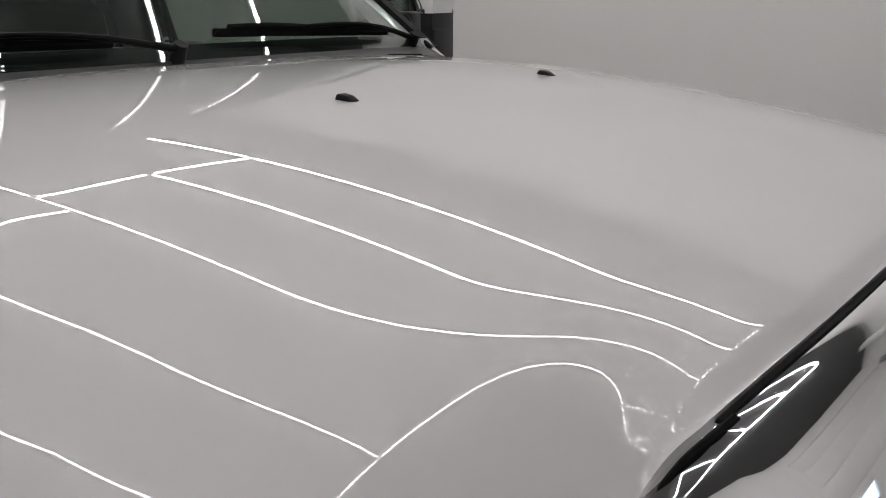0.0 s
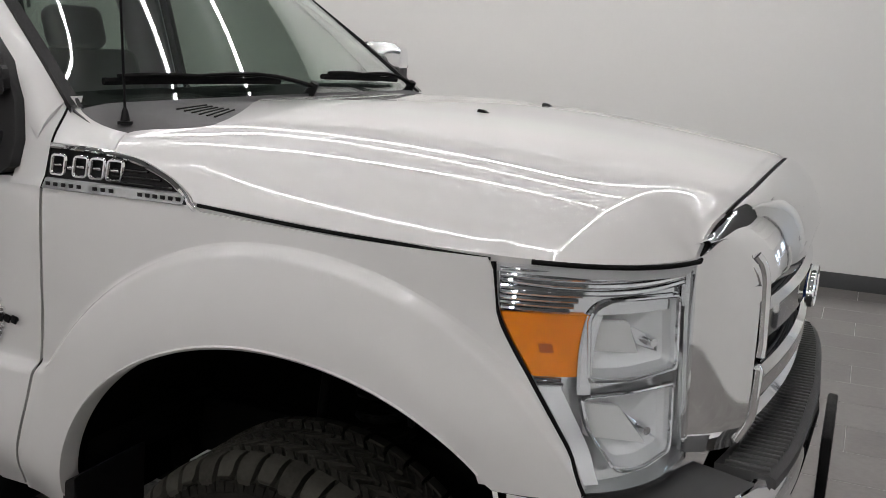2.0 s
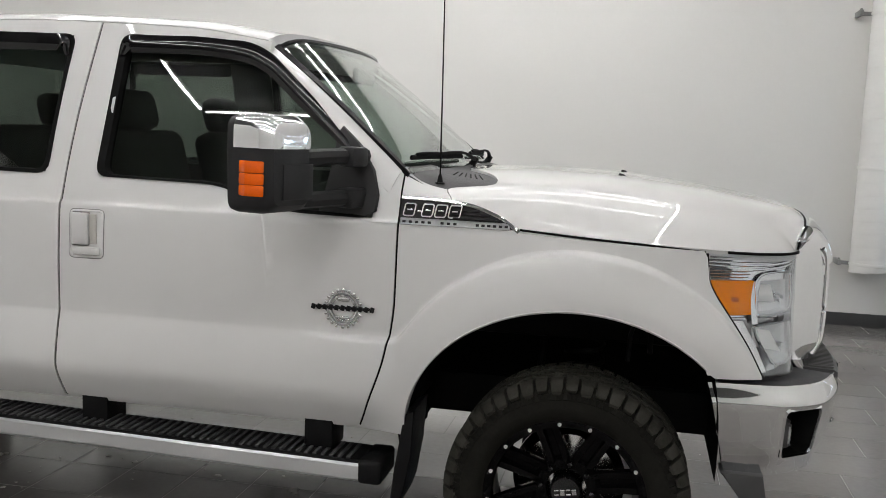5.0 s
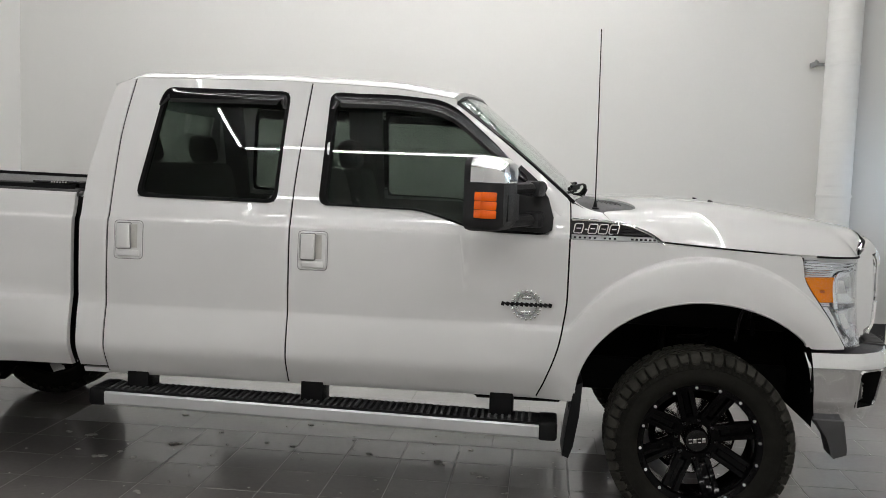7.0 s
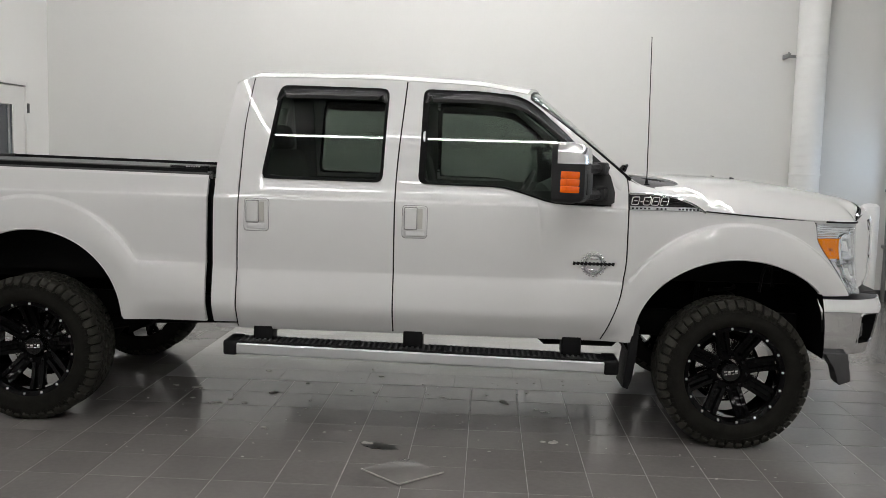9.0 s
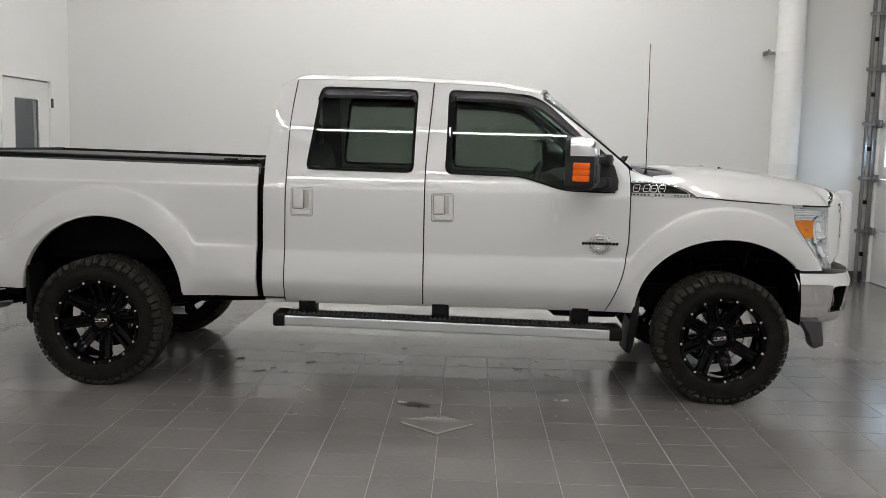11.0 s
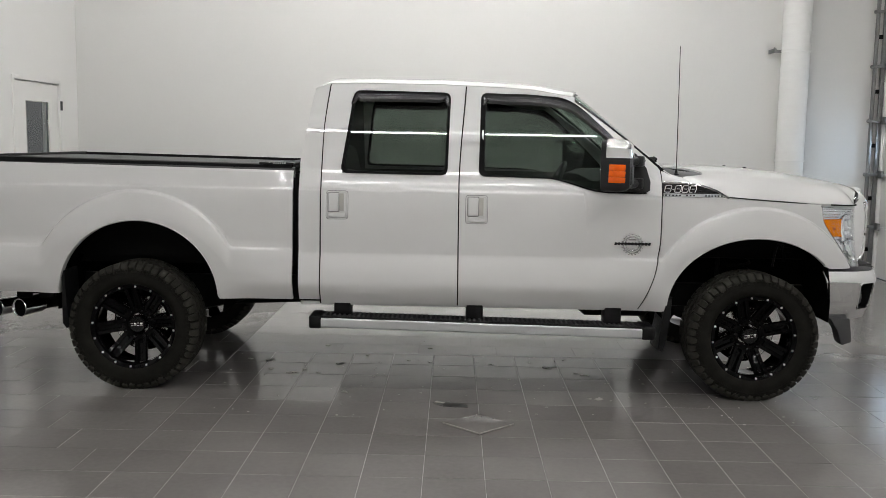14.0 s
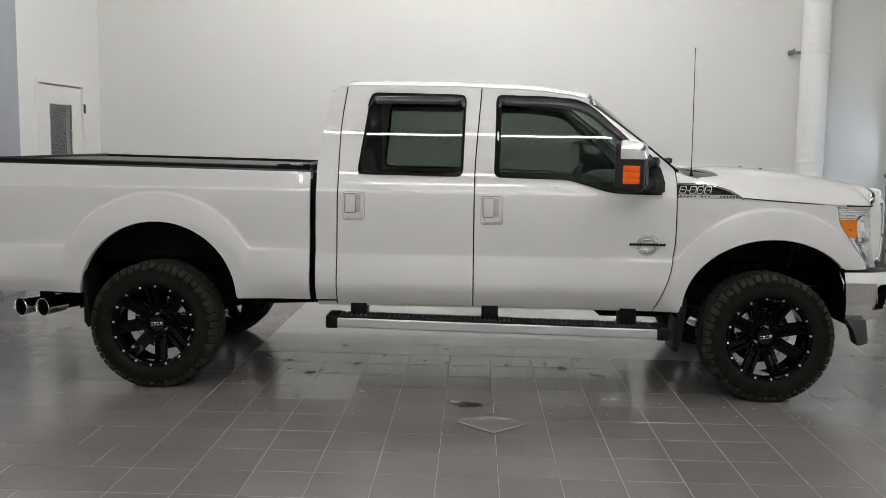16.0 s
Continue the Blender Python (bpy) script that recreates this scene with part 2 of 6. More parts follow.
def spl(x, xs, ys):
    """A smooth curve through a few stations, with no overshoot."""
    xs, ys = np.asarray(xs, float), np.asarray(ys, float)
    h = np.diff(xs)
    d = np.diff(ys) / h
    m = np.zeros_like(ys)
    m[0], m[-1] = d[0], d[-1]
    for i in range(1, len(xs) - 1):
        m[i] = 0 if d[i - 1] * d[i] <= 0 else 2 * d[i - 1] * d[i] / (d[i - 1] + d[i])
    x = min(max(x, xs[0]), xs[-1])
    i = min(int(np.searchsorted(xs, x, side="right")) - 1, len(xs) - 2)
    t = (x - xs[i]) / h[i]
    return float((2 * t ** 3 - 3 * t ** 2 + 1) * ys[i] + (t ** 3 - 2 * t ** 2 + t) * h[i] * m[i] + (-2 * t ** 3 + 3 * t ** 2) * ys[i + 1] + (t ** 3 - t ** 2) * h[i] * m[i + 1])


def smooth(a, b, x):
    t = min(1.0, max(0.0, (x - a) / (b - a)))
    return t * t * (3 - 2 * t)


def part(name, geo, mat, parent=None, label="", angle=38, normals=True, weld=False):
    me = bpy.data.meshes.new(name)
    me.from_pydata(geo.v, [], geo.f)
    if normals:
        bm = bmesh.new()
        bm.from_mesh(me)
        if weld:
            bmesh.ops.remove_doubles(bm, verts=bm.verts[:], dist=0.0004)
        bmesh.ops.recalc_face_normals(bm, faces=bm.faces[:])
        bm.to_mesh(me)
        bm.free()
    me.materials.append(mat)
    me.polygons.foreach_set("use_smooth", [True] * len(me.polygons))
    me.set_sharp_from_angle(angle=radians(angle))
    me.update()
    ob = new(name, me)
    ob.parent = parent
    return tagged(ob, label)


def thing(name, label, category, group="", kind="", at=(0, 0, 0)):
    ob = new(name)
    ob.empty_display_size = 0.1
    ob.location = at
    return tagged(ob, label, category, group, kind)


# ---- the showroom ----
BACK, LEFT, RIGHT, NEAR, TOP = 5.01, -6.70, 3.39, -11.0, 4.6


def slab(name, c, s, mat, label, category, bevel=0.0):
    return tagged(part(name, Geo().box(c, s, bevel), mat, None, label), "", category, "", "structure")


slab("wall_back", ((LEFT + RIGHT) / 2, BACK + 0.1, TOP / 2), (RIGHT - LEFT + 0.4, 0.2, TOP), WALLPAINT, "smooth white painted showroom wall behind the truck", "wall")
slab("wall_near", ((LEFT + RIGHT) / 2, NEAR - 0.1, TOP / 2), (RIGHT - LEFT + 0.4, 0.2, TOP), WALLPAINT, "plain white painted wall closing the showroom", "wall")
slab("ceiling", ((LEFT + RIGHT) / 2, (BACK + NEAR) / 2, TOP + 0.1), (RIGHT - LEFT + 0.4, BACK - NEAR + 0.4, 0.2), CEILPAINT, "grey painted ceiling deck over the showroom", "ceiling")


def side_wall(name, x, out, holes, mat, label):
    """A wall along y with openings (y0, y1, top) down to the floor."""
    g, y = Geo(), NEAR
    for y0, y1, top in sorted(holes):
        g.box((x + out * 0.1, (y + y0) / 2, TOP / 2), (0.2, y0 - y, TOP))
        g.box((x + out * 0.1, (y0 + y1) / 2, (top + TOP) / 2), (0.2, y1 - y0, TOP - top))
        y = y1
    g.box((x + out * 0.1, (y + BACK) / 2, TOP / 2), (0.2, BACK - y, TOP))
    return tagged(part(name, g, mat, None, label), "", "wall", "", "structure")


DOOR_A, DOOR_B, DOOR_H = 3.31, 4.46, 2.212
GATE_A, GATE_B, GATE_H = 0.75, 4.90, 3.97
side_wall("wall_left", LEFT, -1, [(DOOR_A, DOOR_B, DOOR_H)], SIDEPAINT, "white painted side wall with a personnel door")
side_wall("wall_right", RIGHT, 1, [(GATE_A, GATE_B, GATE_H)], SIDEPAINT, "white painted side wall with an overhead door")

# charcoal skirting along the walls
slab("baseboard_back", ((LEFT + RIGHT) / 2, BACK - 0.008, 0.055), (RIGHT - LEFT, 0.014, 0.13), SKIRTING, "charcoal tile skirting along the back wall", "baseboard", 0.003)
slab("baseboard_left", (LEFT + 0.008, (DOOR_A + NEAR) / 2 - 0.3, 0.055), (0.014, DOOR_A - NEAR - 0.6, 0.13), SKIRTING, "charcoal tile skirting along the side wall", "baseboard", 0.003)

# blue-grey pilaster on the left wall
slab("pilaster", (LEFT + 0.05, 2.44, TOP / 2), (0.10, 0.46, TOP), BLUEGREY, "blue-grey painted steel pilaster on the side wall", "pilaster", 0.006)

# personnel door with a narrow window
door = thing("door_1", "white steel personnel door with a narrow vision window", "door", "", "structure", (LEFT, (DOOR_A + DOOR_B) / 2, 0))
dx, dy = -LEFT, -(DOOR_A + DOOR_B) / 2


def door_part(name, boxes, mat, label="", bevel=0.003):
    g = Geo()
    for c, s in boxes:
        g.box((c[0] + dx, c[1] + dy, c[2]), s, bevel)
    return part(name, g, mat, door, label)


W0, W1, WZ0, WZ1 = 3.597, 4.170, 0.95, 1.992
xl = LEFT - 0.034
LT = DOOR_H - 0.016
door_part("leaf", [((xl, (DOOR_A + W0) / 2 + 0.004, LT / 2 + 0.004), (0.045, W0 - DOOR_A - 0.008, LT - 0.008)), ((xl, (W1 + DOOR_B) / 2 - 0.003, LT / 2 + 0.004), (0.045, DOOR_B - W1 - 0.006, LT - 0.008)),
                   ((xl, (W0 + W1) / 2, WZ0 / 2 + 0.004), (0.045, W1 - W0, WZ0 - 0.008)), ((xl, (W0 + W1) / 2, (WZ1 + LT) / 2), (0.045, W1 - W0, LT - WZ1))], DOORPAINT, "", 0)
door_part("door_frame", [((LEFT + 0.006, DOOR_A - 0.024, 1.128), (0.014, 0.048, 2.256)), ((LEFT + 0.006, DOOR_B + 0.024, 1.128), (0.014, 0.048, 2.256)), ((LEFT + 0.006, (DOOR_A + DOOR_B) / 2, DOOR_H + 0.022), (0.014, DOOR_B - DOOR_A, 0.044)),
                         ((LEFT - 0.13, DOOR_A + 0.012, 1.1), (0.13, 0.022, 2.2)), ((LEFT - 0.13, DOOR_B - 0.012, 1.1), (0.13, 0.022, 2.2)), ((LEFT - 0.13, (DOOR_A + DOOR_B) / 2, DOOR_H - 0.012), (0.13, DOOR_B - DOOR_A - 0.05, 0.022))], DOORPAINT, "", 0.002)
door_part("window_bead", [((LEFT - 0.012, W1 - 0.008, (WZ0 + WZ1) / 2), (0.026, 0.022, WZ1 - WZ0)), ((LEFT - 0.016, W0 + 0.004, (WZ0 + WZ1) / 2), (0.022, 0.010, WZ1 - WZ0)), ((LEFT - 0.016, (W0 + W1) / 2, WZ1 - 0.005), (0.022, W1 - W0 - 0.03, 0.012))], STEEL, "bright steel glazing bead")
door_part("window_pane", [((xl, (W0 + W1) / 2, (WZ0 + WZ1) / 2), (0.006, W1 - W0, WZ1 - WZ0))], LENSGLASS, "clear vision pane", 0)
door_part("hinge", [((LEFT + 0.020, DOOR_B + 0.022, 1.958), (0.024, 0.030, 0.11))], SKIRTING, "dark steel hinge")
# corridor behind the door's window
slab("corridor_wall", (LEFT - 0.75, 3.2, 1.3), (0.1, 1.45, 2.6), CORRIDOR, "blue-grey corridor wall seen through the door window", "wall")
slab("corridor_return", (LEFT - 1.05, 4.4, 1.3), (0.1, 0.95, 2.6), BLUEGREY, "dark corridor recess seen through the door window", "wall")

# sectional overhead door in the right wall
gate = thing("overhead_door", "white sectional overhead door with a small window", "overhead door", "", "structure", (RIGHT, (GATE_A + GATE_B) / 2, 0))
gx, gy = -RIGHT, -(GATE_A + GATE_B) / 2
SEAMS = [0.0, 0.64, 1.29, 1.955, 2.62, 3.285, GATE_H]
rows_ = len(SEAMS) - 1
for i in range(rows_):
    g = Geo()
    z0, z1 = SEAMS[i] + 0.003, SEAMS[i + 1] - 0.003
    ya, yb = GATE_A + 0.001, GATE_B - 0.001
    if i == 2:
        wins = [(4.10, 4.74), (2.70, 3.34), (1.30, 1.94)]
        y = ya
        for a, b in sorted(wins):
            g.box((0.06, (y + a) / 2 + gy, (z0 + z1) / 2), (0.05, a - y, z1 - z0), 0.004)
            for zz0, zz1 in ((z0, 1.44), (1.74, z1)):
                g.box((0.06, (a + b) / 2 + gy, (zz0 + zz1) / 2), (0.05, b - a, zz1 - zz0), 0.002)
            y = b
        g.box((0.06, (y + yb) / 2 + gy, (z0 + z1) / 2), (0.05, yb - y, z1 - z0), 0.004)
        for a, b in wins:
            part("window_pane", Geo().box((0.06, (a + b) / 2 + gy, 1.59), (0.006, b - a, 0.30)), FRONTGLASS, gate)
    else:
        g.box((0.06, (ya + yb) / 2 + gy, (z0 + z1) / 2), (0.05, yb - ya, z1 - z0), 0.006)
    part("panel", g, DOORPAINT, gate)
tk = GATE_B + 0.02 + gy
track = part("track", Geo().box((-0.135, tk, GATE_H / 2), (0.034, 0.050, GATE_H), 0.004).box((-0.150, tk - 0.03, GATE_H / 2), (0.005, 0.030, GATE_H)), GALV, gate, "galvanised vertical door track")
part("track_angle", Geo().box((-0.050, tk - 0.005, GATE_H / 2), (0.030, 0.040, GATE_H), 0.003).box((-0.010, tk + 0.012, GATE_H / 2), (0.05, 0.008, GATE_H)), GALV, gate, "galvanised mounting angle")
for i in range(1, rows_):
    part("hinge", Geo().box((-0.085, tk - 0.04, SEAMS[i]), (0.15, 0.05, 0.035), 0.006).box((-0.02, tk - 0.10, SEAMS[i] + 0.005), (0.03, 0.12, 0.09), 0.006).tube([(-0.16, tk - 0.05, SEAMS[i]), (-0.16, tk + 0.02, SEAMS[i])], 0.026, 10), GALV, gate, "steel roller hinge")
for i in range(rows_):
    part("track_bracket", Geo().box((-0.092, tk, (SEAMS[i] + SEAMS[i + 1]) / 2 + 0.03), (0.06, 0.03, 0.05), 0.006), CHASSIS, gate)
slab("daylight_outside", (RIGHT + 0.6, (GATE_A + GATE_B) / 2, 1.4), (0.05, GATE_B - GATE_A + 1.5, 2.8), DAYPANE, "pale blue daylight outside the overhead door", "backdrop")

# jacketed drain pipe in front of the back wall
PX, PR = 2.235, 0.165
PY = BACK - PR - 0.02
pipe = thing("drain_pipe", "large white jacketed vertical pipe clamped to the wall", "pipe", at=(PX, PY, 0))
g = Geo()
wraps = []
for k in range(int((TOP - 0.52) / 0.112)):
    for f, d in ((0.0, 0.0), (0.06, 0.0020), (0.35, 0.0015), (0.7, 0.0008), (0.999, 0.0)):
        wraps.append([((PR + d) * math.cos(a), (PR + d) * math.sin(a), min(TOP, 0.53 + 0.112 * (k + f) + 0.012 * math.cos(a + 0.6) + 0.006 * noise.noise((k * 1.7, a, 0)))) for a in np.linspace(0, math.tau, 41)[:-1]])
g.grid(wraps, False, True)
part("jacket", g, PIPEWRAP, pipe)
for z in (0.60, 1.45, 2.78, 3.9):
    g = Geo().tube([(PR * 1.02 * math.cos(a), PR * 1.02 * math.sin(a), z) for a in np.linspace(0, math.tau, 33)[:-1]], 0.009, 6, True, flat=1.8)
    part("clamp", g, PIPEWRAP, pipe, "white pipe clamp")
for z in (0.60, 2.78):
    part("bracket", Geo().box((-PR - 0.045, 0.02, z), (0.12, 0.03, 0.035), 0.005).box((-PR - 0.095, 0.07, z + 0.005), (0.03, 0.22, 0.05), 0.005).box((-PR - 0.095, 0.0, z + 0.03), (0.018, 0.018, 0.03), 0.003), GALV, pipe, "steel wall bracket")
# grey rod added in place of the pipe's shadow line on the wall
part("conduit", Geo().tube([(PR + 0.03, 0.13, 0.9), (PR + 0.03, 0.13, TOP)], 0.012, 8), GALV, pipe, "thin grey rod drawn for the shadow line beside the pipe")
part("conduit_box", Geo().box((PR + 0.055, 0.10, 0.98), (0.075, 0.07, 0.13), 0.006), GALV, pipe, "small grey junction box")

# bollard by the overhead door
bol = thing("bollard", "white sleeved steel bollard standing by the overhead door", "bollard", at=(2.43, 3.4, 0))
part("sleeve", Geo().tube([(0, 0, 0.0), (0, 0, 0.6), (0, 0, 1.14), (0, 0, 1.17), (0, 0, 1.19), (0, 0, 1.198)], [0.09, 0.09, 0.09, 0.086, 0.06, 0.02], 28, up=(0, 1, 0)), DOORPAINT, bol)
part("base_band", Geo().tube([(0, 0, 0.0), (0, 0, 0.10)], 0.096, 28, up=(0, 1, 0)), SKIRTING, bol, "dark band at the foot")

# LED tubes under the ceiling, set in long frames
LZ = TOP - 0.10


def led_tube(a, b):
    a, b = Vector(a), Vector(b)
    mid, d = (a + b) / 2, b - a
    ob = thing("led_light", "slim white LED tube light under the ceiling", "ceiling light", "ceiling lights", at=mid)
    s = (abs(d.x) + 0.028, abs(d.y) + 0.028, 0.0)
    part("housing", Geo().box((0, 0, 0.035), (s[0], s[1], 0.03), 0.004), DOORPAINT, ob)
    part("diffuser", Geo().box((0, 0, 0.008), (s[0] - 0.006, s[1] - 0.006, 0.022), 0.006), TUBE, ob, "glowing frosted diffuser")
    return ob


def light_frame(x0, x1, ys):
    n = 3
    for y in ys:
        for i in range(n):
            a = x0 + (x1 - x0) * i / n
            b = x0 + (x1 - x0) * (i + 1) / n
            led_tube((a + 0.016, y, LZ), (b - 0.016, y, LZ))
    for x in (x0 - 0.03, x1 + 0.03):
        for p, q in zip(ys, ys[1:]):
            led_tube((x, p + 0.06, LZ), (x, q - 0.06, LZ))
light_frame(-3.7, 1.0, (-4.56, -2.80, -1.15))
light_frame(-4.2, 1.0, (0.90, 2.10, 3.25))
# cross tubes that join the two frames over the truck
for x in (-3.73, 1.03):
    led_tube((x, -1.09, LZ), (x, 0.84, LZ))
# two further unseen tubes, added to light the left wall
led_tube((-5.7, 0.90, LZ), (-4.3, 0.90, LZ))
led_tube((-5.7, 3.25, LZ), (-4.3, 3.25, LZ))
# a third, unseen frame, added to brighten the truck's near side
light_frame(-4.2, 1.0, (-9.40, -7.90, -6.40))



# ---- the pickup truck: x forward, front axle at x = 0, rear axle at x = -3.967 ----
truck = thing("pickup_truck", "lifted white crew-cab pickup truck with chrome trim and black wheels", "pickup truck")
WB, WHEEL_R = 3.967, 0.415
SIDES = (-1, 1)


def crease(x):
    """Height of the shoulder crease, which runs up over both wheel flares."""
    z = 0.905 if x > -2.9 else 0.93
    for cx, cz, r in ((0.0, 0.55, 0.692), (-3.94, 0.60, 0.682)):
        d = r * r - (x - cx) ** 2
        if d > 0:
            w = cz + math.sqrt(d)
            k = 0.014
            m = max(z, w)
            z = m + k * math.log(math.exp((z - m) / k) + math.exp((w - m) / k))
    return z


def arch(x, rear):
    """Height of the wheel opening's edge, or None beside it."""
    cx, a, b, cz = (-3.93, 0.51, 0.497, 0.60) if rear else (0.0, 0.56, 0.452, 0.60)
    t = 1 - ((x - cx) / a) ** 2
    return cz + b * math.sqrt(t) if t > 0 else None


def bow(z):
    """Outward bow of the cab's sides above the belt line."""
    return math.sin(math.pi * (z - 1.36) / 0.66) if 1.36 < z < 2.02 else 0.0


def half(x, z):
    """Half width of the body at x and height z."""
    s = spl(z, (0.50, 0.58, 0.66, 0.80, 1.0, 1.2, 1.294, 1.302, 1.312, 1.322, 1.36, 1.5, 2.05), (0.885, 0.918, 0.935, 0.945, 0.953, 0.948, 0.9405, 0.9385, 0.9305, 0.9260, 0.914, 0.868, 0.684))
    near = min(abs(x), abs(x + 3.94))
    # a crisp step round the wheel flares, a soft shoulder along the doors
    k = 1 - smooth(0.70, 1.0, near)
    r = 0.0065 - 0.0045 * k
    e = (crease(x) - z) / r
    t = r * (e if e > 30 else math.log1p(math.exp(e)))
    lip, face = min(1.0, t / 0.020), min(1.0, t / (0.230 - 0.070 * k))
    lower = 0.020 * k * (1 - (1 - lip) ** 2) + (0.047 - 0.022 * k) * (1 - (1 - face) ** 1.6)
    fade = smooth(0.55, 0.72, z) + (1 - smooth(0.55, 0.72, z)) * (1 - smooth(0.5, 0.75, near)) if z < 0.72 else 1
    s += lower * fade
    s += bow(z) * 0.011
    if x > 0 and z < 1.4:
        s -= 0.052 * (x / 0.41) ** 2 * (0.55 + 0.45 * smooth(0.95, 1.2, z))
    return s


def x_cab_rear(z):
    return spl(z, (0.6, 1.3, 1.43, 1.69, 1.93, 2.0), (-2.905, -2.908, -2.908, -2.872, -2.828, -2.79))


def x_cut_rear(z):
    return spl(z, (0.6, 1.32, 1.66, 2.0), (-2.771, -2.770, -2.766, -2.732))


def x_cut_mid(z):
    return spl(z, (0.6, 1.333, 1.98), (-1.891, -1.895, -1.857))


def x_cut_front(z):
    return spl(z, (0.56, 0.65, 0.85, 1.045, 1.37, 1.5), (-0.738, -0.700, -0.636, -0.612, -0.611, -0.616))


def z_sill(x):
    """Lower edge of the side windows."""
    if x < -1.86:
        return 1.412
    return spl(x, (-1.86, -1.30, -1.20, -1.06, -0.98, -0.66), (1.405, 1.398, 1.372, 1.328, 1.318, 1.312))


def z_door_top(x):
    return spl(x, (-2.83, -2.72, -2.05, -1.85, -1.48, -1.17), (1.95, 1.985, 1.988, 1.982, 1.966, 1.922))


def level(j, nv, zb, zt, x):
    """Height of row j of nv: the rows crowd round the crease, one of them on it."""
    zc = min(max(crease(x), zb + 0.12 * (zt - zb)), zb + 0.93 * (zt - zb))
    k = int(nv * 0.62)
    if j <= k:
        return zc - (zc - zb) * (1 - j / k) ** 1.35
    w = (j - k) / (nv - k)
    if j == k + 1:
        return zc + min(0.006, 0.1 * (zt - zc))
    if zt < 1.34:
        return zc + (zt - zc) * w ** 1.15
    za = max(1.288, zc + 0.012)
    zs = max(1.328, za + 0.016)
    if w < 0.42:
        return zc + (za - zc) * (w / 0.42) ** 1.15
    if w < 0.80:
        return za + (zs - za) * (w - 0.42) / 0.38
    return zs + (zt - zs) * (w - 0.80) / 0.20


def skin(s, xl, xr, zb, zt, nu=10, nv=10, lift=0.0, depth=0.03):
    """A body panel: x from xl(z) to xr(z), z from zb(x) to zt(x); s is the side, lift moves it out."""
    P, Q = [], []
    for i in range(nu + 1):
        u = i / nu
        p, q = [], []
        for j in range(nv + 1):
            x0 = xl(1.0) + (xr(1.0) - xl(1.0)) * u
            for _ in range(3):
                z = level(j, nv, zb(x0), zt(x0), x0) if nv > 29 else zb(x0) + (zt(x0) - zb(x0)) * j / nv
                x0 = xl(z) + (xr(z) - xl(z)) * u
            y = half(x0, z) + lift
            p.append((x0, s * y, z))
            q.append((x0, s * (y - depth), z))
        P.append(p)
        Q.append(q)
    return P, Q


def const(c):
    return lambda _: c


def shift(f, d):
    return lambda v: f(v) + d


GAP = 0.004
ROCK = 0.578

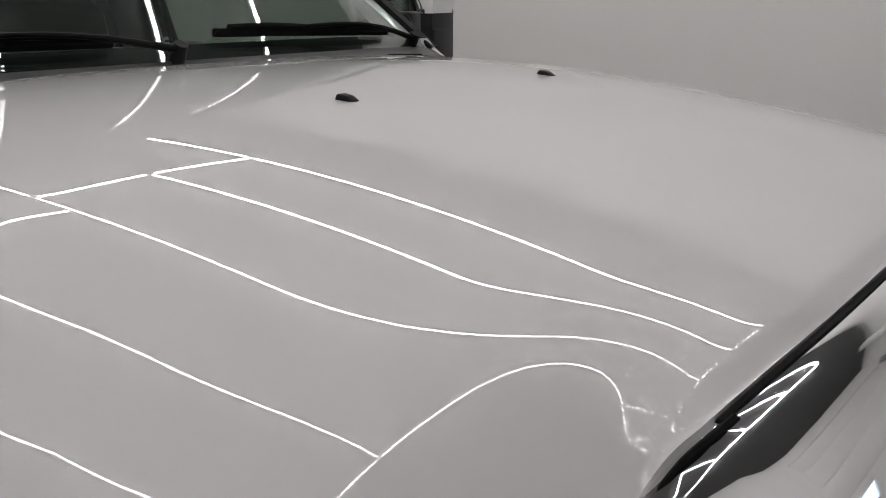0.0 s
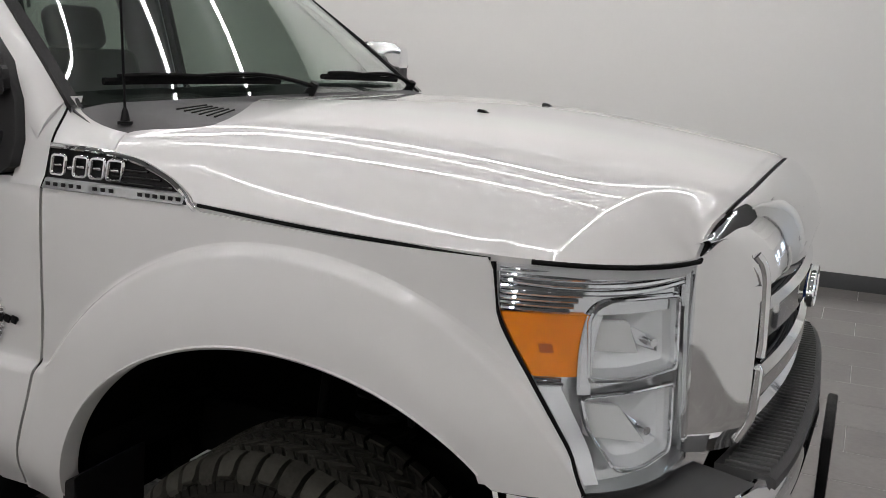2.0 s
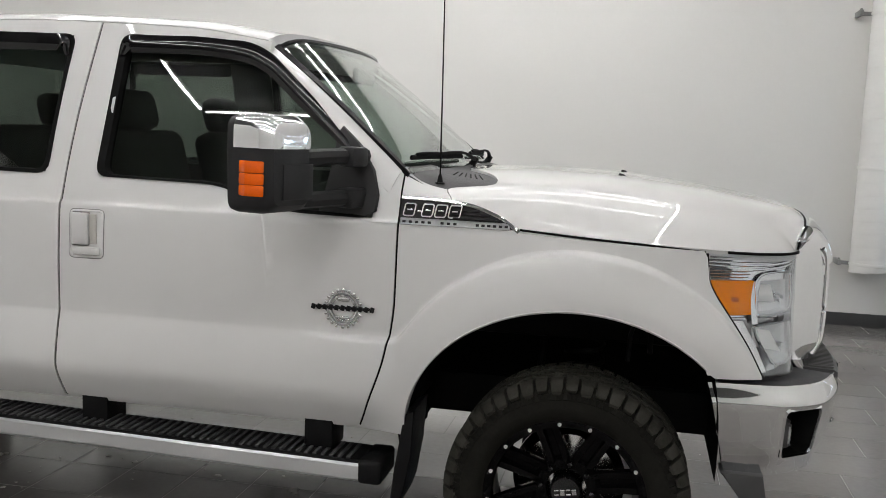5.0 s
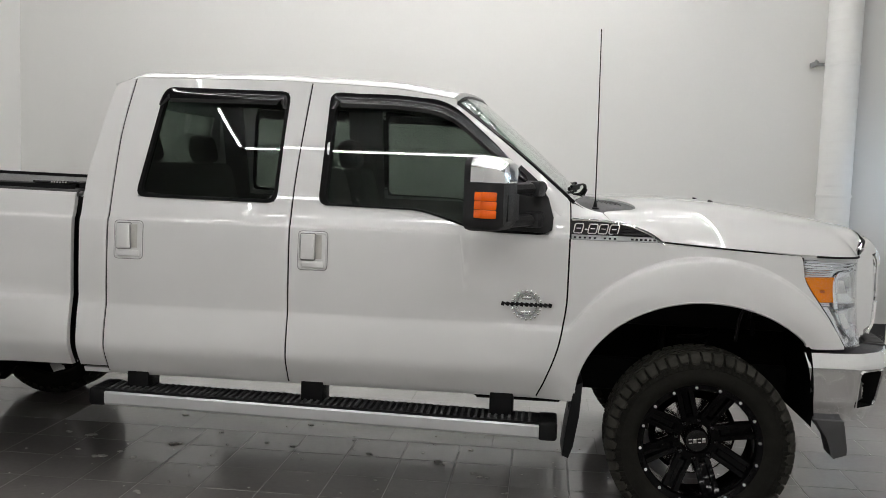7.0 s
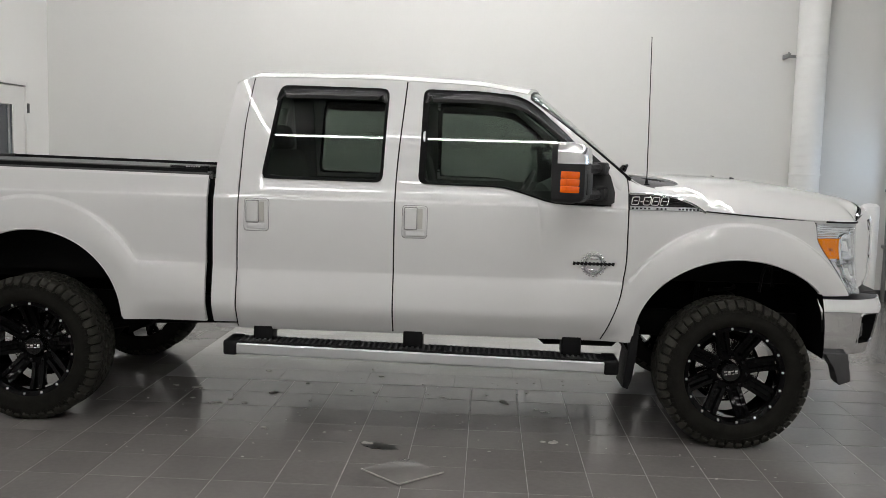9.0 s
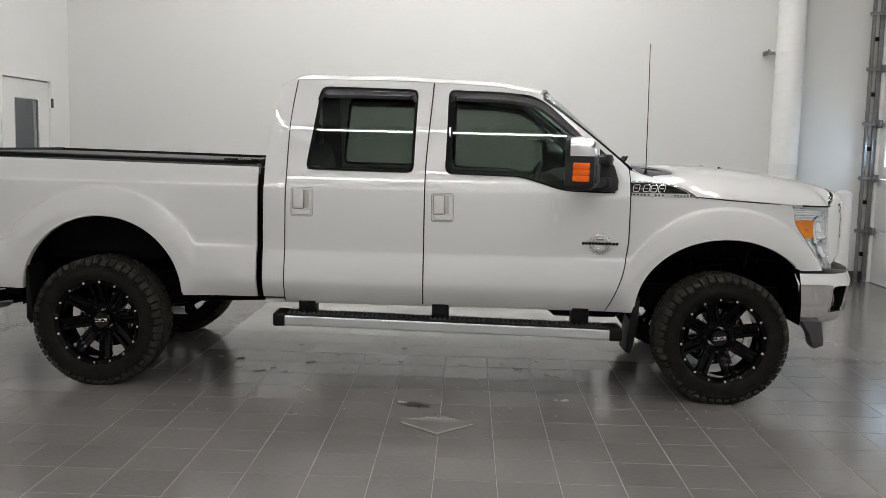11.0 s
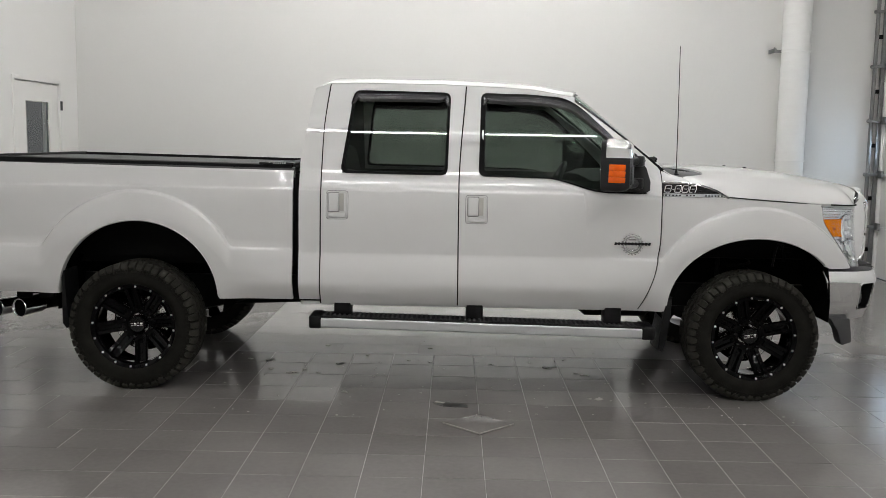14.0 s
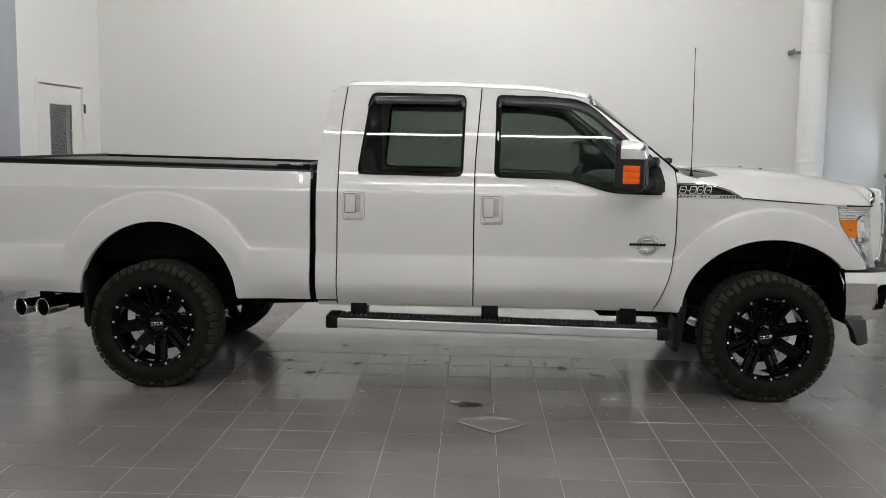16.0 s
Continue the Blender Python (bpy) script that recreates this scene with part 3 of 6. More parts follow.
# doors
WIN_R = [(-2.640, 1.420), (-1.980, 1.414), (-1.966, 1.925), (-2.570, 1.932)]
WIN_F = [(-1.752, 1.410), (-1.30, 1.402), (-1.20, 1.376), (-1.06, 1.332), (-0.98, 1.322), (-0.722, 1.318), (-0.712, 1.444), (-0.97, 1.708), (-1.16, 1.870), (-1.245, 1.905), (-1.742, 1.925)]
for s in SIDES:
    for front in (True, False):
        g = Geo()
        if front:
            xa, xb = shift(x_cut_mid, GAP), shift(x_cut_front, -GAP)
            wa, wb = const(-1.742), const(-1.16)
        else:
            xa, xb = shift(x_cut_rear, GAP), shift(x_cut_mid, -GAP)
            wa, wb = lambda z: -2.640 + (z - 1.42) * 0.137, lambda z: -1.980 + (z - 1.414) * 0.027
        g.sheet(*skin(s, xa, xb, const(ROCK), lambda x: min(z_sill(x), 1.5), 44, 56))
        g.sheet(*skin(s, xa, wa, lambda x: z_sill(x), shift(z_door_top, -GAP), 5, 16))
        if front:
            g.sheet(*skin(s, wa, wb, lambda x: spl(x, (-1.75, -1.245, -1.16), (1.925, 1.905, 1.868)), shift(z_door_top, -GAP), 14, 4))
        else:
            g.sheet(*skin(s, wb, xb, lambda x: z_sill(x), shift(z_door_top, -GAP), 5, 16))
            g.sheet(*skin(s, wa, wb, const(1.928), shift(z_door_top, -GAP), 10, 4))
        d = part("door", g, PAINT, truck, "white front door" if front else "white rear door")
        # window, seal and smoked visor
        out = rpoly(WIN_F if front else WIN_R, 0.045, 5)
        c = np.mean(out, axis=0)

        def ring(k, dep):
            return [(c[0] + (x - c[0]) * (1 + k), s * (half(c[0] + (x - c[0]) * (1 + k), c[1] + (z - c[1]) * (1 + k)) + dep), c[1] + (z - c[1]) * (1 + k)) for x, z in out]
        g = Geo()
        R = [ring(0.035, 0.001), ring(0.033, 0.006), ring(-0.02, 0.005), ring(-0.030, -0.012), ring(-0.030, -0.03), ring(0.03, -0.03)]
        g.grid(R, True, True)
        part("window_seal", g, GASKET, d, "black rubber window surround")
        n = len(out)
        lowz, topz = min(z for _, z in out) + 0.004, max(z for _, z in out) - 0.004
        pane = []
        for z in np.linspace(lowz, topz, 27):
            cuts = [a[0] + (b[0] - a[0]) * (z - a[1]) / (b[1] - a[1]) for a, b in zip(out, out[1:] + out[:1]) if (a[1] - z) * (b[1] - z) < 0]
            y = 0.8905 + (z - 1.39) * (0.7105 - 0.8905) / 0.545 + 0.0045 * math.sin(math.pi * (z - 1.39) / 0.545)
            pane.append([(x, s * y, z) for x in np.linspace(min(cuts) + 0.003, max(cuts) - 0.003, 15)])
        g = Geo().sheet(pane, [[(x, y - s * 0.004, z) for x, y, z in r] for r in pane])
        part("window_glass", g, SIDEGLASS, d, "dark tinted side glass", 60)
        # visor: a bowed strip along the top (and down the pillar in front)
        if front:
            line = [(-1.748, 1.855), (-1.742, 1.90), (-1.71, 1.925), (-1.5, 1.925), (-1.25, 1.902), (-1.15, 1.86), (-0.98, 1.715), (-0.74, 1.49)]
            wide = [0.02, 0.05, 0.066, 0.068, 0.068, 0.062, 0.05, 0.02]
        else:
            line = [(-2.592, 1.85), (-2.578, 1.895), (-2.55, 1.925), (-2.3, 1.930), (-2.02, 1.925), (-1.975, 1.90), (-1.972, 1.85)]
            wide = [0.015, 0.045, 0.065, 0.068, 0.065, 0.045, 0.015]
        m = 40
        tt = np.linspace(0, len(line) - 1, m)
        px = [spl(t, range(len(line)), [p[0] for p in line]) for t in tt]
        pz = [spl(t, range(len(line)), [p[1] for p in line]) for t in tt]
        pw = [spl(t, range(len(line)), wide) for t in tt]
        P, Q = [], []
        for k in range(m):
            a = np.array((px[min(k + 1, m - 1)] - px[max(k - 1, 0)], pz[min(k + 1, m - 1)] - pz[max(k - 1, 0)]))
            a /= np.linalg.norm(a) + 1e-9
            inn = np.array((a[1], -a[0]))
            p, q = [], []
            for j in range(6):
                w = j / 5
                x, z = np.array((px[k], pz[k])) + inn * (pw[k] * w - 0.006)
                y = half(x, z) + 0.006 + 0.017 * math.sin(math.pi * min(1, 0.25 + 0.62 * w)) * min(1, pw[k] / 0.06)
                p.append((x, s * y, z))
                q.append((x, s * (y - 0.003), z))
            P.append(p)
            Q.append(q)
        part("rain_visor", Geo().sheet(P, Q), GLOSSBLACK, d, "smoked acrylic rain visor")
        # recessed pull handle
        hx, hz = (-1.781, 1.196) if front else (-2.664, 1.210)
        g = Geo()
        ringo = rpoly([(hx - 0.068, hz - 0.088), (hx + 0.068, hz - 0.088), (hx + 0.068, hz + 0.088), (hx - 0.068, hz + 0.088)], 0.02, 5)

        def lip(k, dep):
            return [(hx + (x - hx) * k, s * (half(hx + (x - hx) * k, hz + (z - hz) * k) + dep), hz + (z - hz) * k) for x, z in ringo]
        g.grid([lip(1.0, -0.004), lip(1.0, 0.003), lip(0.97, 0.005), lip(0.93, 0.005), lip(0.90, 0.0006)], False, True)
        g.prism(lip(0.90, 0.0012), lip(0.90, -0.006))
        h = part("door_handle", g, PAINT, d, "white recessed pull handle")
        # grey tubes draw the shade in the gaps round handle and flap
        part("handle_gap", Geo().tube([(x, y - s * 0.0015, z) for x, y, z in lip(1.015, 0.0016)], 0.0020, 5, True, up=(0, 1, 0)), SLOTGREY, d, "thin grey tube drawn for the handle's shadow gap")
        zc = hz + 0.018
        y0 = half(hx, zc)
        part("grip", Geo().box((hx - 0.022, s * (y0 + 0.010), zc), (0.066, 0.018, 0.118), 0.007, seg=3), PAINT, d, "white handle flap")
        fl = rpoly([(hx - 0.057, zc - 0.061), (hx + 0.013, zc - 0.061), (hx + 0.013, zc + 0.061), (hx - 0.057, zc + 0.061)], 0.008, 4)
        part("flap_gap", Geo().tube([(x, s * (half(x, z) + 0.0035), z) for x, z in fl], 0.0022, 5, True, up=(0, 1, 0)), SLOTGREY, d)
        # a raised grey block stands for the shade in the grip slot
        part("handle_slot", Geo().box((hx + 0.028, s * (y0 + 0.0035), zc), (0.030, 0.004, 0.110), 0.001), HEADLINER, d, "grey block drawn for the shadowed grip slot")
        part("handle_base", Geo().box((hx + 0.004, s * (half(hx, hz - 0.062) + 0.006), hz - 0.062), (0.105, 0.012, 0.03), 0.005), PAINT, d)
        if front:
            bx, bz = -0.792, 0.995
            y0 = half(bx, bz) + 0.004
            g = Geo()
            for r in (0.058, 0.044):
                g.tube([(bx + r * math.cos(a), s * y0, bz + r * math.sin(a)) for a in np.linspace(0, math.tau, 41)[:-1]], 0.0055, 6, True, up=(0, 1, 0))
            for k in range(20):
                a = math.tau * k / 20
                g.box((bx + 0.064 * math.cos(a), s * y0, bz + 0.064 * math.sin(a)), (0.013, 0.008, 0.010), 0.001, Matrix.Rotation(-a, 4, "Y"))
            g.box((bx, s * y0, bz + 0.033), (0.045, 0.007, 0.018), 0.004).box((bx - 0.004, s * y0, bz - 0.032), (0.05, 0.007, 0.012), 0.003)
            part("gear_badge", g, CHROME, d, "round chrome gear-shaped badge")
            g = Geo().box((bx, s * (y0 + 0.004), bz + 0.003), (0.225, 0.006, 0.010), 0.002)
            part("badge_plate", g, BADGEDARK, d, "thin black badge bar")
            for k in range(11):
                part("badge_bar", Geo().box((bx - 0.106 + 0.0212 * k, s * (y0 + 0.0085), bz + 0.003), (0.0150, 0.005, 0.019), 0.002, Matrix.Rotation(radians(14), 4, "Y")), BADGEDARK, d)

# black strips that draw the shade in the door gaps
for s in SIDES:
    for cut, top_ in ((x_cut_front, 1.30), (x_cut_mid, 1.975), (x_cut_rear, 1.975)):
        line = [(cut(z), s * (half(cut(z), z) - 0.0105), z) for z in np.linspace(0.575, top_, 46)]
        part("door_gap_seal", Geo().tube(line, 0.0052, 6, up=(0, 1, 0)), GASKET, truck)

# the same painted gap line carried up to the windscreen pillar
for s in SIDES:
    line = [(x_cut_front(z), s * (half(x_cut_front(z), z) - 0.036 * smooth(1.385, 1.485, z) - 0.0028), z) for z in np.linspace(1.295, 1.480, 16)]
    part("door_gap_seal", Geo().tube(line, 0.0046, 6, up=(0, 1, 0)), GASKET, truck)

# front fenders
def vent_top(x):
    return spl(x, (-0.61, -0.50, -0.38, -0.28, -0.225, -0.20), (1.386, 1.384, 1.373, 1.343, 1.313, 1.293))


def fender_top(x):
    if x < -0.20:
        return 1.298
    if x < 0.41:
        return 1.289 - 0.026 * (x + 0.2) / 0.6
    return spl(x, (0.41, 0.424, 0.45, 0.492, 0.56, 0.607), (1.262, 1.165, 1.115, 1.055, 0.955, 0.868))


def fender_bottom(x):
    z = arch(x, False)
    if x > 0.43:
        return min(max(z or 0.0, 0.862), 0.872) if x < 0.5 else 0.862
    return z if z else 0.566


def bed_top(x):
    return 1.405 - 0.013 * (x + 2.93)


def bed_bottom(x):
    return arch(x, True) or (0.598 if x > -3.9 else 0.615)


def columns(s, xs, zb, zt, nv=30, depth=0.03):
    P, Q = [], []
    for x in xs:
        p, q = [], []
        for j in range(nv + 1):
            z = level(j, nv, zb(x), zt(x), x)
            y = half(x, z)
            p.append((x, s * y, z))
            q.append((x, s * (y - depth), z))
        P.append(p)
        Q.append(q)
    return P, Q


def arch_lip(g, s, rear, x0, x1):
    """The folded edge of a wheel opening."""
    cx, a = (-3.93, 0.51) if rear else (0.0, 0.56)
    lo, hi = max(x0, cx - a + 0.0005), min(x1, cx + a - 0.0005)
    t0, t1 = math.acos((lo - cx) / a), math.acos((hi - cx) / a)
    P = []
    for k in range(61):
        x = cx + a * math.cos(t0 + (t1 - t0) * k / 60)
        z = arch(x, rear) or 0.6
        y = half(x, z)
        P.append([(x, s * (y - 0.002), z + 0.004), (x, s * (y + 0.003), z - 0.002), (x, s * (y - 0.004), z - 0.008), (x, s * (y - 0.05), z - 0.006), (x, s * (y - 0.05), z + 0.004)])
    g.grid(P, False, True)


def arch_stations(cx, a, x0, x1, n):
    xs = [cx + a * 0.9999 * math.cos(math.pi * (1 - k / n)) for k in range(n + 1)]
    return [x for x in xs if x0 < x < x1]


for s in SIDES:
    # the rear edge of the fender follows the door cut
    stat = arch_stations(0.0, 0.56, -0.5599, 0.43, 110) + list(np.linspace(0.432, 0.605, 16))
    g = Geo()
    g.sheet(*columns(s, stat, fender_bottom, fender_top, 60))
    P, Q = skin(s, shift(x_cut_front, GAP), const(stat[0]), const(0.566), const(1.298), 8, 60)
    g.sheet(P, Q)
    arch_lip(g, s, False, -0.56, 0.432)
    f = part("fender", g, PAINT, truck, "white flared front fender")
    # vent with chrome surround and lettering bars
    top = vent_top
    P, Q = [], []
    for x in np.linspace(-0.607, -0.203, 25):
        lo, hi = 1.299, max(top(x), 1.300)
        P.append([(x, s * (half(x, lo + (hi - lo) * j / 6) + 0.001), lo + (hi - lo) * j / 6) for j in range(7)])
        Q.append([(x, s * (half(x, lo + (hi - lo) * j / 6) - 0.03), lo + (hi - lo) * j / 6) for j in range(7)])
    part("vent_plate", Geo().sheet(P, Q), BADGEDARK, f, "black slatted vent plate")
    g = Geo()
    for k in range(4):
        z = 1.326 + 0.013 * k
        xe = max(x for x in np.linspace(-0.424, -0.20, 81) if vent_top(x) > z + 0.010)
        g.box(((xe - 0.425) / 2, s * (half(-0.33, z) + 0.003), z), (xe + 0.425, 0.006, 0.005), 0.001)
    part("vent_slat", g, GLOSSBLACK, f)
    edge = [(x, s * (half(x, top(x)) + 0.004), top(x)) for x in np.linspace(-0.605, -0.197, 30)]
    g = Geo().tube(edge, 0.0065, 8)
    P = [[(x, s * (half(x, z) + d), z) for z, d in ((1.297, 0.001), (1.299, 0.006), (1.318, 0.006), (1.320, 0.001))] for x in np.linspace(-0.605, -0.228, 12)]
    part("vent_surround", g, CHROME, f, "chrome vent surround")
    part("vent_foot_strip", Geo().grid(P), GALV, f, "dull silver strip along the foot of the vent")
    g = Geo()
    for k, w in enumerate((0.040, 0.008, 0.040, 0.040, 0.042)):
        xk = (-0.575, -0.542, -0.512, -0.466, -0.418)[k]
        zk, y0 = 1.348, half(xk, 1.348) + 0.006
        if k == 1:
            g.box((xk, s * y0, zk - 0.004), (0.014, 0.006, 0.009), 0.002)
            continue
        ol = rpoly([(xk - w / 2 - 0.003, zk - 0.021), (xk + w / 2 - 0.006, zk - 0.021), (xk + w / 2 + 0.003, zk + 0.021), (xk - w / 2 + 0.006, zk + 0.021)], 0.008, 4)
        g.tube([(x, s * y0, z) for x, z in ol], 0.0040, 6, True, up=(0, 1, 0))
        g.box((xk, s * y0, zk), (w * 0.5, 0.005, 0.006), 0.001)
    part("badge_numeral", g, CHROME, f, "chrome-edged model badge bars")
    for k in range(15):
        if k != 5:
            xk = -0.590 + 0.022 * k if k < 9 else -0.338 + 0.0195 * (k - 9)
            part("badge_bar", Geo().box((xk, s * (half(-0.5 if k < 9 else -0.29, 1.308) + 0.0075), 1.3085), (0.0115, 0.003, 0.0085), 0.001), BADGEDARK, f)

# hood: a broad dome with a soft crease on each side, rolling down to the seam and the lamps
LAMP_O, LAMP_C, LAMP_I = (0.410, 0.887), (0.664, 0.838), (0.717, 0.650)


def lamp_edge(q):
    """Plan of the hood's edge over the headlight, from the fender seam to the grille."""
    return tuple((1 - q) ** 2 * o + 2 * q * (1 - q) * c + q * q * i for o, c, i in zip(LAMP_O, LAMP_C, LAMP_I))


LAMP_PLAN = [lamp_edge(k / 200) for k in range(201)]
LAMP_X, LAMP_Y = [p[0] for p in LAMP_PLAN], [p[1] for p in LAMP_PLAN]
VC = LAMP_I[1] / 0.887


def lip_x(y):
    """Front edge of the hood above the grille."""
    return 0.779 - 0.041 * (y / 0.62) ** 4


def hood_front(v):
    y = v * 0.887
    if v < VC:
        return lip_x(y) + (LAMP_I[0] - lip_x(y)) * smooth(VC - 0.085, VC, v)
    return float(np.interp(-y, [-b for b in LAMP_Y], LAMP_X))


def hood_rear(v):
    return spl(v, (0.0, 0.31, 0.48, 0.60, 0.70, 0.77, 0.80, 0.83, 0.92, 1.0), (-0.535, -0.486, -0.425, -0.365, -0.326, -0.312, -0.312, -0.328, -0.462, -0.432))


def hood_edge(x):
    """Half width and height of the hood's outer edge."""
    if x < -0.2:
        z = vent_top(x) + 0.007
        return half(x, z) + 0.001, z
    if x <= 0.41:
        y = half(x, 1.285) - 0.002
    else:
        y = float(np.interp(x, LAMP_X, LAMP_Y))
    return y, 1.2925 - 0.0600 * x + 0.0005 * math.exp(-x * 4) if x < 0.41 else 1.2680 - 0.038 * (x - 0.41)


def dome(x, y):
    """The top of the hood without its sides."""
    zc = 1.4800 - 0.0500 * x - 0.112 * x * x + 0.0090 * x ** 3
    fall = 0.0500 + 0.0300 * x
    return zc - fall * (abs(y) / 0.72) ** 3.2


def shoulder(x, y):
    """The dome with the soft crease that breaks its slope on each side."""
    t = (abs(y) - (0.722 - 0.018 * x)) / 0.016
    soft = 0.016 * (t if t > 30 else math.log1p(math.exp(t)))
    return dome(x, y) - 0.16 * (1 - smooth(0.35, 0.75, x)) * (0.10 + 0.90 * smooth(-0.46, -0.12, x)) * soft


# the line that the sides roll down to: vent and fender seam, lamp edge, then a small arc that fades out under the grille's corner
EDGE_LINE = [(x, *hood_edge(x)) for x in np.linspace(-0.607, 0.405, 260)] + [(x, y, hood_edge(x)[1]) for x, y in LAMP_PLAN]
for k in range(1, 61):
    a = radians(196 + 74 * k / 60)
    x, y = LAMP_I[0] + 0.0625 + 0.065 * math.cos(a), LAMP_I[1] + 0.0179 + 0.065 * math.sin(a)
    EDGE_LINE.append((x, y, 1.2564 + (shoulder(x, y) - 0.004 - 1.2564) * smooth(0, 52, k)))
EDGE_LINE += [(x, EDGE_LINE[-1][1], shoulder(x, EDGE_LINE[-1][1]) - 0.004) for x in np.linspace(0.783, 0.85, 20)]
EDGE_LINE = np.array(EDGE_LINE)
EDGE_DROP = np.array([shoulder(x, y) - z for x, y, z in EDGE_LINE])
EDGE_REACH = np.array([0.205 - 0.065 * (1 - smooth(-0.27, -0.06, x)) for x, y, z in EDGE_LINE])
EDGE_STEP = np.hypot(np.gradient(EDGE_LINE[:, 0]), np.gradient(EDGE_LINE[:, 1]))


def hood_at(x, y):
    y = abs(y)
    # a rounded distance to the edge, so that its corner leaves no ridge in the sheet
    c = EDGE_STEP * np.maximum(np.hypot(EDGE_LINE[:, 0] - x, EDGE_LINE[:, 1] - y), 0.0006) ** -6
    total = float(c.sum())
    d = (total / 1.178) ** -0.2
    w = max(0.0, 1 - d / (float(c @ EDGE_REACH) / total))
    return shoulder(x, y) - float(c @ EDGE_DROP) / total * w ** 3


def hood_z(x, v):
    return hood_at(x, v * hood_edge(min(x, 0.41))[0])


def hood_point(u, v):
    xf, xr = hood_front(v), hood_rear(v)
    x = xr + (xf - xr) * u
    ye = hood_edge(min(x, 0.41))[0]
    y = v * ye
    z = hood_at(x, y)
    z -= 0.008 * math.exp(-((xf - x) / 0.014) ** 2) * (1 - smooth(0.66, 0.76, v))
    return x, y, z


vs = sorted(set(list(np.linspace(0, 0.42, 22)) + list(np.linspace(0.42, 0.72, 44)) + list(np.linspace(0.72, 0.86, 40)) + list(np.linspace(0.86, 1.0, 26))))
us = [1 - (1 - k / 110) ** 1.4 for k in range(111)]
vfull = [(-1, v) for v in reversed(vs)] + [(1, v) for v in vs[1:]]
P = [[(lambda p: (p[0], sg * p[1], p[2]))(hood_point(u, v)) for sg, v in vfull] for u in us]
Q = [[(p[0], p[1] * 0.99, p[2] - 0.03) for p in row] for row in P]
hood = part("hood", Geo().sheet(P, Q), PAINT, truck, "white domed hood", 50)
for yn in (-0.235, 0.258):
    z = hood_at(0.115, yn) - 0.0025
    g = Geo().prism([(0.098, yn - 0.013, z - 0.003), (0.098, yn + 0.013, z - 0.003), (0.140, yn + 0.010, z - 0.006), (0.140, yn - 0.010, z - 0.006)],
                    [(0.101, yn - 0.009, z + 0.011), (0.101, yn + 0.009, z + 0.011), (0.117, yn + 0.008, z + 0.009), (0.117, yn - 0.008, z + 0.009)], 0.003)
    part("washer_nozzle", g, TRIM, hood, "small black washer nozzle")
# black tubes that draw the shade in the gap under the hood's edge
g = Geo()
for s in SIDES:
    g.tube([(x, s * (half(min(x, 0.41), 1.285) - 0.0035), hood_z(x, 1.0) - 0.0055 - 0.003 * smooth(0.2, 0.4, x)) for x in np.linspace(-0.195, 0.405, 20)], 0.0042, 6)
    g.tube([(lambda p: (p[0] + 0.010, s * p[1], p[2] - 0.0045))(hood_point(1.0, v)) for v in np.linspace(0.625, 0.985, 60)], 0.0048, 8)
    g.tube([(lambda p: (p[0] + 0.005, s * p[1], p[2] - 0.005))(hood_point(1.0, v)) for v in np.linspace(0.0, 0.635, 24)], 0.0050, 6)
part("hood_seal", g, GASKET, truck, "black line drawn for the dark gap along the hood")
def pillar_foot(x, z):
    """Half width where the door's upper corner leans in to the windscreen pillar."""
    return half(x, z) - 0.036 * smooth(1.385, 1.485, z) * smooth(-0.71, -0.612, x)


# body corner between the hood, the vent and the windscreen pillar
for s in SIDES:
    e1 = [Vector(hood_point(0.0, 1.0 - 0.080 * k / 12)) - Vector((0.005, 0, 0)) for k in range(13)]
    e0 = [Vector((-0.611, pillar_foot(-0.611, 1.388 + 0.1 * k / 12), 1.388 + 0.1 * k / 12)) for k in range(13)]
    lo = [Vector((x, half(x, vent_top(x) + 0.004), vent_top(x) + 0.004)) for x in np.linspace(-0.611, e1[0].x, 13)]
    mid = Vector((-0.572, 0.858, 1.432))
    hi = [e0[12] * (1 - t) ** 2 + mid * 2 * t * (1 - t) + e1[12] * t * t for t in np.linspace(0, 1, 13)]
    P = []
    for i in range(13):
        u = i / 12
        row = []
        for j in range(13):
            w = j / 12
            p = lo[i] * (1 - w) + hi[i] * w + e0[j] * (1 - u) + e1[j] * u
            p -= lo[0] * (1 - u) * (1 - w) + lo[12] * u * (1 - w) + hi[0] * (1 - u) * w + hi[12] * u * w
            row.append((p.x, s * p.y, p.z))
        P.append(row)
    part("cowl_corner", Geo().sheet(P, [[(p[0], p[1] - s * 0.02, p[2] - 0.015) for p in r] for r in P]), PAINT, truck, "white body corner beside the scuttle")
# inner bay floor that keeps light out
part("engine_bay", Geo().box((0.0, 0, 1.02), (0.90, 1.16, 0.30), 0.02), CHASSIS, truck)

# cab: roof, pillars, rear wall, sills
def roof_edge(x):
    return half(x, z_door_top(x)) + 0.001


def roof_z(x, v):
    return z_door_top(x) + 0.044 * (1 - abs(v) ** 9) * smooth(-2.86, -2.70, x)


def ws_top(v):
    return -1.175 + 0.095 * (1 - v * v)


def roof_rear(v):
    return -2.835 - 0.02 * (1 - v * v)


# windscreen
def ws(u, v):
    """u from the scuttle up to the roof, v across."""
    y = v * (0.835 + (0.665 - 0.835) * u)
    xb, xt = -0.605 + 0.075 * (1 - v * v), ws_top(v) + 0.004
    zb, zt = 1.468 + 0.01 * (1 - v * v), roof_z(-1.13, v) - 0.012
    x = xb + (xt - xb) * u
    z = zb + (zt - zb) * (u + 0.055 * u * (1 - u) * 4 * 0.5)
    return x, y, z


